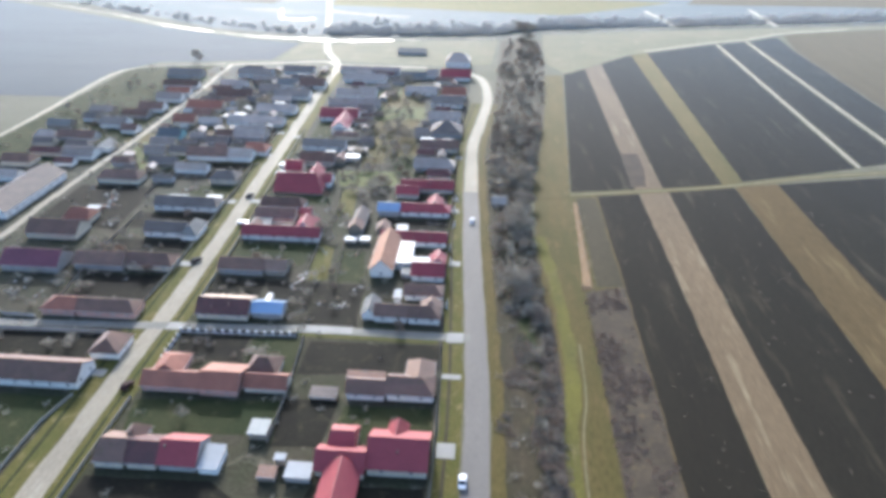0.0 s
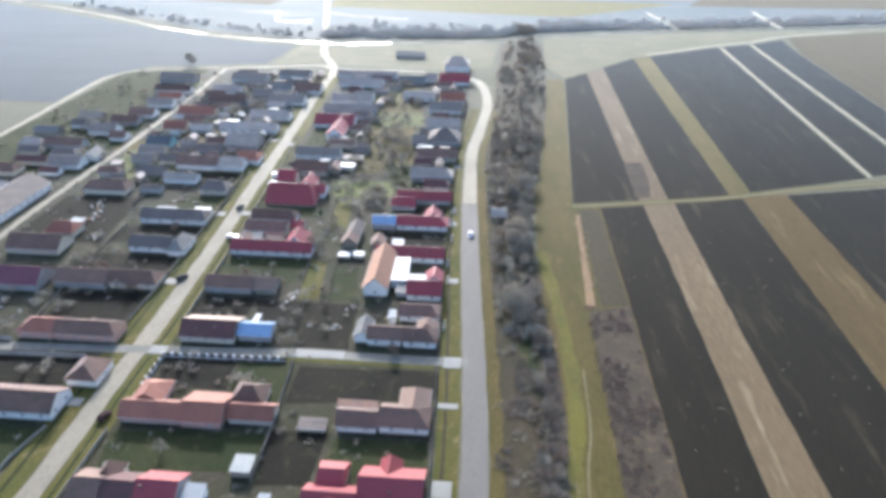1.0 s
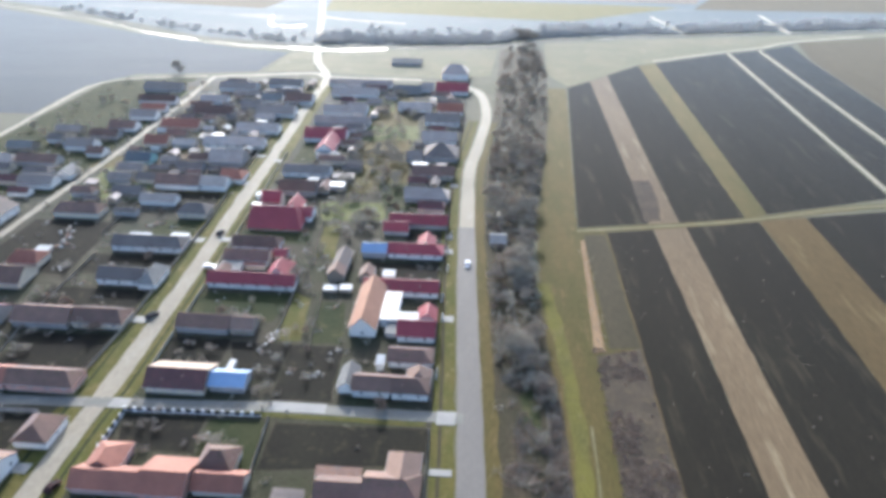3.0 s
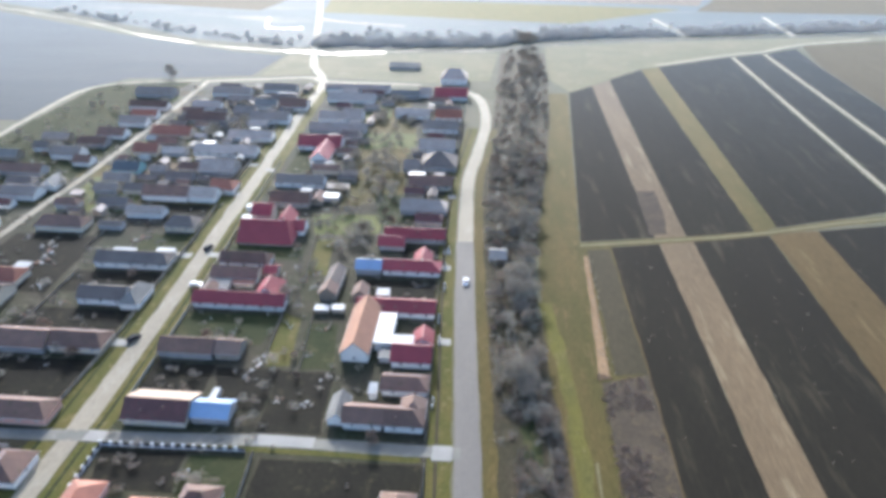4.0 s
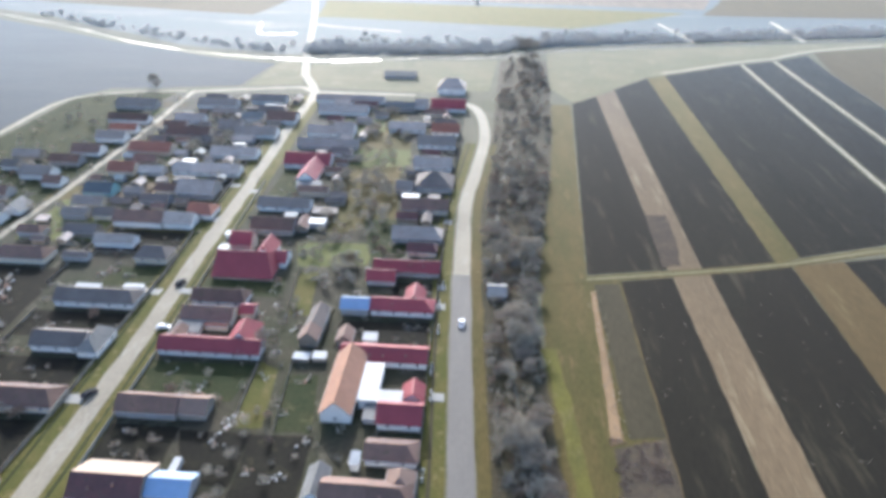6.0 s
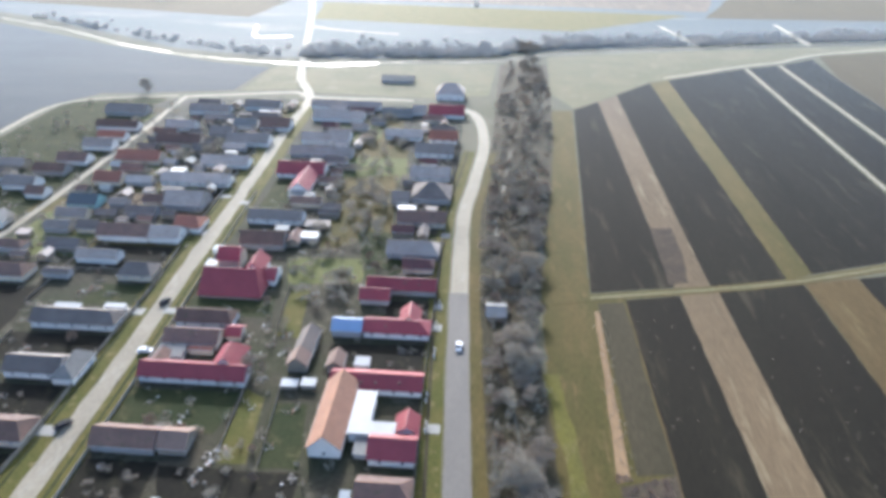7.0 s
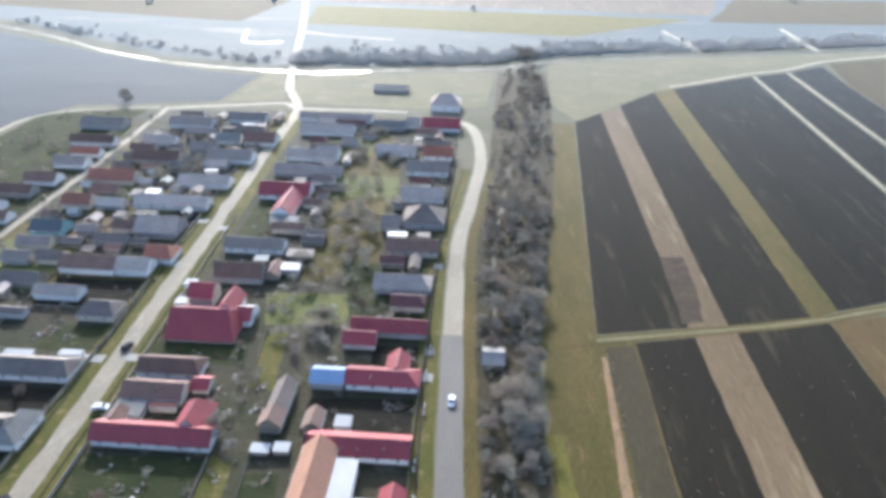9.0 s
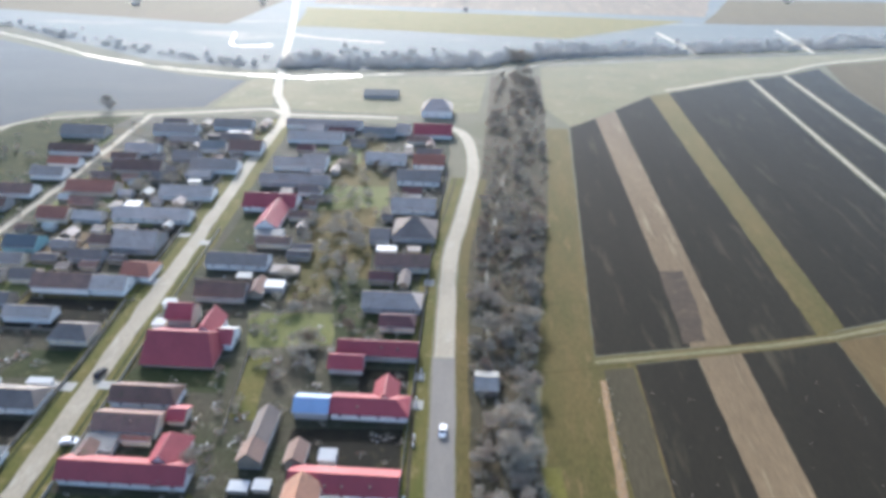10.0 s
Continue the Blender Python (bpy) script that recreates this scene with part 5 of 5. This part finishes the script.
grove("orchard_trees", "far orchard of small bare fruit trees", [(rng.uniform(-50, -30), rng.uniform(262, 330)) for _ in range(46)] + [(rng.uniform(-48, -28), rng.uniform(206, 262)) for _ in range(46)] + [(rng.uniform(-110, -98), rng.uniform(262, 335)) for _ in range(20)] + [(rng.uniform(-170, -156), rng.uniform(210, 320)) for _ in range(10)], (5, 5, 6, 4), TWIGPALE)

# orchards and garden trees
for n, x0, x1, y0, y1, kinds in ((14, -46, -38, 158, 202, (5, 4, 6)), (9, -40, -30, 186, 206, (5, 4)), (8, -48, -40, 100, 112, (5, 6)), (7, -51, -42, 157, 176, (5, 6)), (5, -44, -40, 126, 140, (5, 6)), (9, -54, -41, 196, 214, (5, 6)), (7, -106, -98, 143, 170, (5, 6)), (7, -118, -100, 122, 134, (6, 5)), (6, -64, -50, 104, 111, (6,)), (7, -26, -11, 226, 245, (6, 5)), (6, -24, -12, 273, 284, (6, 5)), (5, -27, -10, 200, 209, (6, 5)), (5, -66, -55, 128, 136, (6,)), (4, -106, -84, 101, 110, (6, 5)), (16, -106, -80, 126, 148, (5, 3, 6)), (6, -60, -47, 143, 146, (3, 5))):
    for _ in range(n):
        plant(rng.choice(kinds), rng.uniform(x0, x1), rng.uniform(y0, y1), rng.uniform(0.55, 1.0))
plant(6, -42.0, 120.6, 1.0), plant(5, -40.4, 122.2, 0.8), plant(0, -160, 356, 1.0), plant(2, -163, 359, 0.9)


# ---- shrubs, scrub and the far tree belts: too many to count ----
def thicket(name, label, spots, material, rng, per=26, wide=0.05):
    """Tufts of thin upright stems, at spots of (x, y, height, radius) in plan units."""
    vs, fs = [], []
    wide *= U
    for x, y, hgt, rad in (tuple(q * U for q in spot) for spot in spots):
        for _ in range(per):
            a = Vector((x + rng.gauss(0, rad * 0.3), y + rng.gauss(0, rad * 0.3), 0))
            e = Vector((rng.gauss(0, rad * 0.55), rng.gauss(0, rad * 0.55), hgt * rng.uniform(0.4, 1.05)))
            sliver(vs, fs, a + e * rng.uniform(0, 0.4), a + e, wide * max(1.0, hgt / 2.5), rng)
    me = bpy.data.meshes.new(name)
    me.from_pydata([tuple(v) for v in vs], [], fs)
    me.materials.append(material)
    return tagged(new(name, me), label, "shrubs", kind="stuff")


spots = []
for _ in range(950):
    y = 40 + 398 * rng.random() ** 1.5
    a, b = band(y)
    x = rng.uniform(a, b + 0.6)
    if abs(x - float(np.interp(y, (80, 108, 124, 138, 162, 198, 217, 250), (14, 15, 14.6, 11, 9, 7, 5.3, 7)))) < 0.9:
        continue
    low = y < 126 and x < 12.5
    if low and rng.random() < 0.75:
        continue
    spots.append((x, y, rng.uniform(0.3, 0.9) if low else rng.uniform(1.0, 3.0), rng.uniform(0.8, 1.6)))
thicket("undergrowth", "tangled pale leafless undergrowth below the trees", spots[:420], TWIGPALE, rng)
low_spots = []
while len(low_spots) < 520:
    x, y = rng.uniform(4.6, 17.6), rng.uniform(60, 130)
    if noise.noise((x * 0.25, y * 0.12, 7.0)) + 0.05 * (x - 11) > 0.02:
        low_spots.append((x, y, rng.uniform(0.4, 1.1), rng.uniform(0.5, 1.1)))
thicket("low_scrub", "low brown leafless scrub along the creek bank", low_spots[:300], TWIG, rng, 30, 0.035)
thicket("low_scrub", "low reddish leafless scrub along the creek bank", low_spots[300:], TWIGRED, rng, 30, 0.035)
thicket("undergrowth", "reddish leafless undergrowth below the trees", spots[420:], TWIGRED, rng)
spots = []
while len(spots) < 900:
    x, y = rng.uniform(26.4, 36.4), rng.uniform(62, 141)
    if noise.noise((x * 0.22, y * 0.1, 1.0)) + 0.5 * noise.noise((x * 0.9, y * 0.7, 2.0)) - 0.03 * (x - 31) > 0.0:
        spots.append((x, y, rng.uniform(0.2, 0.65), rng.uniform(0.3, 0.6)))
thicket("dead_weeds", "dark brown dead weeds on the fallow strip", spots, TWIGRED, rng, 22, 0.04)
thicket("strip_weeds", "dead weeds along the bare dirt strip", [(28.6 + (y - 140) * 0.035 + rng.gauss(0, 0.8), y, rng.uniform(0.2, 0.5), 0.4) for y in (140 + 0.9 * k for k in range(58))], TWIGPALE, rng, 12)
thicket("field_straw", "scattered pale straw tufts on the ploughed soil", [(rng.uniform(*rng.choice(((38, 50), (61, 83), (100, 130)))), rng.uniform(50, 195), rng.uniform(0.15, 0.4), rng.uniform(0.15, 0.5)) for _ in range(190)], TWIGPALE, rng, 5, 0.035)
far = []
for _ in range(620):
    x = rng.uniform(-110, 70)
    y = float(np.interp(x, (-122, -60, 2, 36, 90), (436, 440, 451, 474, 492))) + abs(rng.gauss(0, 16)) + 3
    far.append((x, y, rng.uniform(1.5, 5), rng.uniform(2, 3.6)))
for _ in range(900):
    x = rng.uniform(60, 420)
    y = float(np.interp(x, (60, 160, 300, 420), (486, 508, 548, 578))) + abs(rng.gauss(0, 14)) + 3
    if min(abs(x - 133 + (y - 506) * 0.18), abs(x - 212)) > 3:
        far.append((x, y, rng.uniform(1.2, 4), rng.uniform(2, 3.4)))
for _ in range(70):
    x = rng.uniform(-330, -120)
    far.append((x, float(np.interp(x, (-330, -257, -190, -122), (532, 496, 458, 440))) + abs(rng.gauss(0, 9)), rng.uniform(1.5, 5), rng.uniform(1.6, 3)))
thicket("far_trees", "leafless tree belt along the river, paled with painted haze", far, HAZETWIG, rng, 34, 0.08)
far = [(rng.uniform(-700, 700), rng.choice((640, 720, 760, 900, 1100)) + rng.gauss(0, 12), rng.uniform(4, 9), rng.uniform(3, 5)) for _ in range(46)]
thicket("far_hedges", "distant leafless hedgerows, paled with painted haze", far, HAZETWIG, rng, 26, 0.18)
spots = []
for _ in range(860):
    x, y = rng.uniform(-182, -9), rng.uniform(62, 345)
    if -80 < x < -65:
        continue
    spots.append((x, y, rng.uniform(0.5, 1.6), rng.uniform(0.5, 1.1)))
thicket("garden_shrubs", "bare garden shrubs and weeds in the yards", spots, TWIGPALE, rng, 26, 0.05)


# ---- vehicles ----
def vehicle(label, category, x, y, turn, paint, long=4.3, wide=1.75, roof=1.45, van=False):
    v = thing("van" if van else "car", label, category, "vehicles")
    L2, W = long / 2, wide / 2
    if van:
        side = [(-L2, 0.35), (L2, 0.35), (L2, 1.0), (L2 - 0.7, 1.25), (L2 - 1.3, roof), (-L2 + 0.1, roof), (-L2, roof - 0.2)]
    else:
        side = [(-L2, 0.4), (L2, 0.4), (L2, 0.75), (L2 - 0.9, 0.9), (L2 - 1.6, roof), (-L2 + 1.0, roof), (-L2 + 0.25, 0.98), (-L2, 0.85)]
    bm = prism(side, -W, W)
    bmesh.ops.bevel(bm, geom=[e for e in bm.edges if abs(e.verts[0].co.y - e.verts[1].co.y) < 0.01], offset=0.07, segments=2, affect="EDGES")
    part("body", bm, paint, v)
    part("windscreen", slab([(L2 - 0.95 + 0.02, -W + 0.15, 0.98), (L2 - 0.95 + 0.02, W - 0.15, 0.98), (L2 - 1.55 + 0.02, W - 0.2, roof - 0.04), (L2 - 1.55 + 0.02, -W + 0.2, roof - 0.04)] if not van else [(L2 - 0.68, -W + 0.15, 1.28), (L2 - 0.68, W - 0.15, 1.28), (L2 - 1.26, W - 0.2, roof - 0.04), (L2 - 1.26, -W + 0.2, roof - 0.04)], 0.03), CARGLASS, v, "dark windscreen glass")
    for s in (-1, 1):
        part("side_window", boxed(-L2 + 1.0, L2 - 1.7, s * W - 0.012, s * W + 0.012, 0.95, roof - 0.12), CARGLASS, v, "dark side window glass")
        part("headlight", boxed(L2 - 0.03, L2 + 0.02, s * (W - 0.3) - 0.15, s * (W - 0.3) + 0.15, 0.6, 0.74), TRIM, v)
        for wx in (-L2 + 0.8, L2 - 0.8):
            bm = bmesh.new()
            bmesh.ops.create_cone(bm, cap_ends=True, segments=14, radius1=0.32, radius2=0.32, depth=0.22, matrix=pose(wx, s * (W - 0.1), 0.32, 90))
            part("wheel", bm, GREY, v, "black rubber wheel")
    v.matrix_basis = pose(x * U, y * U, 0.12, 0, 0, turn)
    return v


CARWHITE = mat("white_car_paint", (0.8, 0.8, 0.8), (0.76, 0.76, 0.77), 1.0, 3.0, rough=0.25, spec=0.6, grain=0.03, bump=0.0)
CARDARK = mat("dark_car_paint", (0.03, 0.03, 0.035), (0.04, 0.04, 0.045), 1.0, 3.0, rough=0.7, spec=0.1, grain=0.03, bump=0.0)
CARRED = mat("maroon_car_paint", (0.05, 0.022, 0.022), (0.04, 0.02, 0.02), 1.0, 3.0, rough=0.7, spec=0.1, grain=0.03, bump=0.0)
vehicle("white car driving along the asphalt road", "car", -2.4, 174.0, -92, CARWHITE)
vehicle("white car on the road edge", "car", -0.9, 76.6, -90, CARWHITE, 4.1)
vehicle("dark parked car beside the street", "car", -74.3, 143.9, 60, CARDARK)
vehicle("dark parked car at a driveway slab", "car", -73.7, 185.0, 80, CARDARK)
vehicle("white parked car before the crimson house", "car", -69.6, 166.4, 10, CARWHITE)
# car added in place of an unidentified dark shape beside the street
vehicle("dark maroon car added for a dark shape on the verge", "car", -68.2, 95.0, 75, CARRED, 3.9)


# ---- yard clutter ----
def heap(label, category, x, y, size, rng, mats):
    """A pile of boards, boxes and sheets lying about."""
    t = thing(category.replace(" ", "_"), label, category, "yard clutter", (x * U, y * U, 0))
    size *= 1.2
    for _ in range(rng.randint(7, 11)):
        w, d, hh = rng.uniform(0.3, 0.8) * size, rng.uniform(0.15, 0.5) * size, rng.uniform(0.1, 0.4) * size
        bm = boxed(-w / 2, w / 2, -d / 2, d / 2, 0, hh, bevel=0.04)
        bmesh.ops.transform(bm, matrix=pose(rng.gauss(0, size * 0.8), rng.gauss(0, size * 0.8), 0, rng.uniform(-4, 4), rng.uniform(-4, 4), rng.uniform(0, 180)), verts=bm.verts)
        part("piece", bm, rng.choice(mats), t)
    return t


JUNK = (PALEGREY, PLANK, RUST, TRIM, CONCRETE, PLANK)
rng = random.Random(5)


def free(x0, x1, y0, y1, gap=0.8):
    return all(x1 + gap < a or x0 - gap > b or y1 + gap < c or y0 - gap > d + 2.5 for a, b, c, d in FOOT)


SHEDROOFS = (GREY, HAZEGREY, BROWN, HAZEGREY, BROWN, WORNTILE, GREY, LIGHTSHEET)
SHEDLABELS = {WORNTILE: "small outbuilding with worn grey-brown tiles", LIGHTSHEET: "small yard shed under a pale sheet roof", GREY: "dark felt-roofed yard shed", HAZEGREY: "grey-roofed yard outbuilding paled for haze", PALEGREY: "yard shed with pale corrugated roof", BROWN: "small outbuilding with old brown tiles", RUST: "yard shed under rusty tin sheets", BARNTILE: "small barn with weathered orange tiles"}
made = 0
tries = 0
while made < 34 and tries < 9000:      # long outbuildings that close the rows of yards
    tries += 1
    x, y = rng.choice((rng.uniform(-131, -88), rng.uniform(-69, -52), rng.uniform(-27, -18), rng.uniform(-170, -148))), rng.uniform(196, 338)
    lx, ly = rng.uniform(6.5, 13.0), rng.uniform(3.8, 5.2)
    if x + lx > -9.5 or -84 < x + lx < -64 and x < -70 or -138.5 < x + lx < -130 and x < -139 or (x < -139 and y > 262) or (y > 312 and x < -139):
        continue
    if not free(x, x + lx, y, y + ly, 0.5):
        continue
    roof = rng.choice((GREY, HAZEGREY, BROWN, WORNTILE, OLDMAROON, HAZEGREY))
    h = house({GREY: "long low outbuilding under a dark roof", HAZEGREY: "long grey-roofed outbuilding across the yard", BROWN: "long old brown-tiled outbuilding", WORNTILE: "long barn with worn grey-brown tiles", OLDMAROON: "long outbuilding with faded maroon tiles"}[roof], "outbuilding")
    wing(h, x, x + lx, y, y + ly, rng.uniform(2.4, 2.8), ly * rng.uniform(0.32, 0.4), roof, rng.choice((WHITEWALL, GREYWALL, CREAMWALL, PLANK)), hip=(0, rng.choice((0, 0, 1.4))))
    made += 1
made = 0
tries = 0
while made < 76 and tries < 9000:
    tries += 1
    x, y = rng.uniform(-131, -12), rng.uniform(124, 342)
    if y < 150 or (x < -98 and y < 190) or x > -66 and y < 216 or -84 < x < -64 or (x > -40 and y < 200) or -47 < x < -27 or (-108 < x < -84 and 158 < y < 212):
        continue
    lx, ly = rng.uniform(3, 7.5), rng.uniform(2.8, 4.5)
    if rng.random() < 0.25:
        lx, ly = ly, lx
    if x + lx > -10.5 or (x < -84 and x + lx > -83) or not free(x, x + lx, y, y + ly):
        continue
    roof = rng.choice(SHEDROOFS)
    h = house(SHEDLABELS[roof], "shed", group="yard sheds")
    if rng.random() < 0.6:
        wing(h, x, x + lx, y + 0.45, y + ly + 0.45, rng.uniform(2.3, 2.6), ly * 0.28 if lx >= ly else lx * 0.28, roof, rng.choice((PLANK, GREYWALL, PLANK)), axis="x" if lx >= ly else "y")
    else:
        lean_roof(h, x, x + lx, y, y + ly * 0.7, rng.uniform(1.9, 2.3), rng.uniform(2.3, 2.7), roof, rng.choice((PLANK, GREYWALL)))
    made += 1
for x, y, s in ((-57.5, 145.2, 1.1), (-54.8, 145.0, 1.3), (-51.6, 145.3, 1.2), (-49.2, 144.8, 1.1), (-45.2, 139.6, 1.0), (-43.0, 141.4, 0.9), (-44.4, 137.2, 1.0), (-48.6, 163.5, 1.0), (-45.6, 166.8, 1.2), (-43.4, 171.0, 1.0), (-46.6, 177.2, 1.0), (-41.8, 160.4, 1.1)):
    heap("tangle of pale boards, poles and branches in the yard", "scrap heap", x, y, s, rng, JUNK)
for x, y, s in ((-118.9, 168.6, 1.6), (-115.8, 178.4, 1.4), (-112.6, 126.1, 1.5), (-113.5, 131.4, 1.4), (-103.6, 150.2, 1.3), (-48.4, 108.0, 1.1), (-43.9, 139.2, 1.2), (-45.4, 133.7, 1.2), (-124.4, 211.0, 1.6), (-120.7, 208.6, 1.4), (-114.7, 175.2, 1.8), (-107.6, 163.2, 1.5), (-118.1, 182.4, 1.7), (-95.2, 188.0, 1.2), (-97.0, 199.8, 1.2), (-49.4, 186.9, 0.8)):
    heap("pale heap of boards and sheets in the yard", "scrap heap", x, y, s, rng, JUNK)
for x, y, s in ((-29.1, 185.0, 1.2), (-14.1, 171.2, 0.9), (-48.9, 173.7, 1.0), (-70.2, 206.5, 1.2), (-48.5, 223.0, 1.2), (-40.9, 213.4, 1.4), (-34.3, 252.4, 1.5), (-33.2, 234.4, 1.3), (-10.9, 186.5, 0.8), (-93.4, 189.9, 1.1), (-48.1, 201.4, 1.5), (-50.3, 184.2, 0.8), (-17.2, 205.0, 1.4), (-94.5, 247.0, 1.2), (-109.0, 240.0, 1.4), (-126.0, 245.0, 1.4), (-112.0, 262.0, 1.3)):
    heap("small pile of timber and tin scrap", "scrap heap", x, y, s, rng, JUNK)
h = house("small hut with pale sheet roof among the trees", "hut")
wing(h, 3.2, 8.2, 183.6, 189.2, 2.2, 1.2, PALEGREY, PLANK)
for x, y in ((-7.4, 149.0), (-7.6, 171.0), (-7.9, 189.6), (-8.2, 181.0), (-7.0, 129.0), (-8.0, 157.0)):
    t = thing("gate_post_pair", "pale gate posts with a low gate", "gate", "gates", (x * U, y * U, 0))
    for dy in (-1.3, 1.3):
        part("post", boxed(-0.2, 0.2, dy - 0.2, dy + 0.2, 0, 1.7, bevel=0.03), WHITEWALL, t)
    part("gate_leaf", boxed(-0.04, 0.04, -1.1, 1.1, 0.1, 1.3), FENCEMETAL, t)

made = 0
while made < 130:
    x, y = rng.uniform(-165, -12), rng.uniform(122, 330)
    if -84 < x < -66 or -138 < x < -131 or (x < -137 and y > 262) or not free(x - 1, x + 1, y - 1, y + 1, 0.4):
        continue
    heap("small scatter of boards and tin in the yard", "scrap heap", x, y, rng.uniform(0.45, 1.0), rng, JUNK)
    made += 1

made = 0
while made < 90:
    x, y = rng.uniform(-168, -10), rng.uniform(84, 340)
    if -84 < x < -64 or -138 < x < -131 or (x < -137 and y > 262) or not free(x - 1.2, x + 1.2, y - 1.2, y + 1.2, 0.5):
        continue
    plant(rng.choice((5, 5, 6, 3)), x, y, rng.uniform(0.45, 0.95))
    made += 1
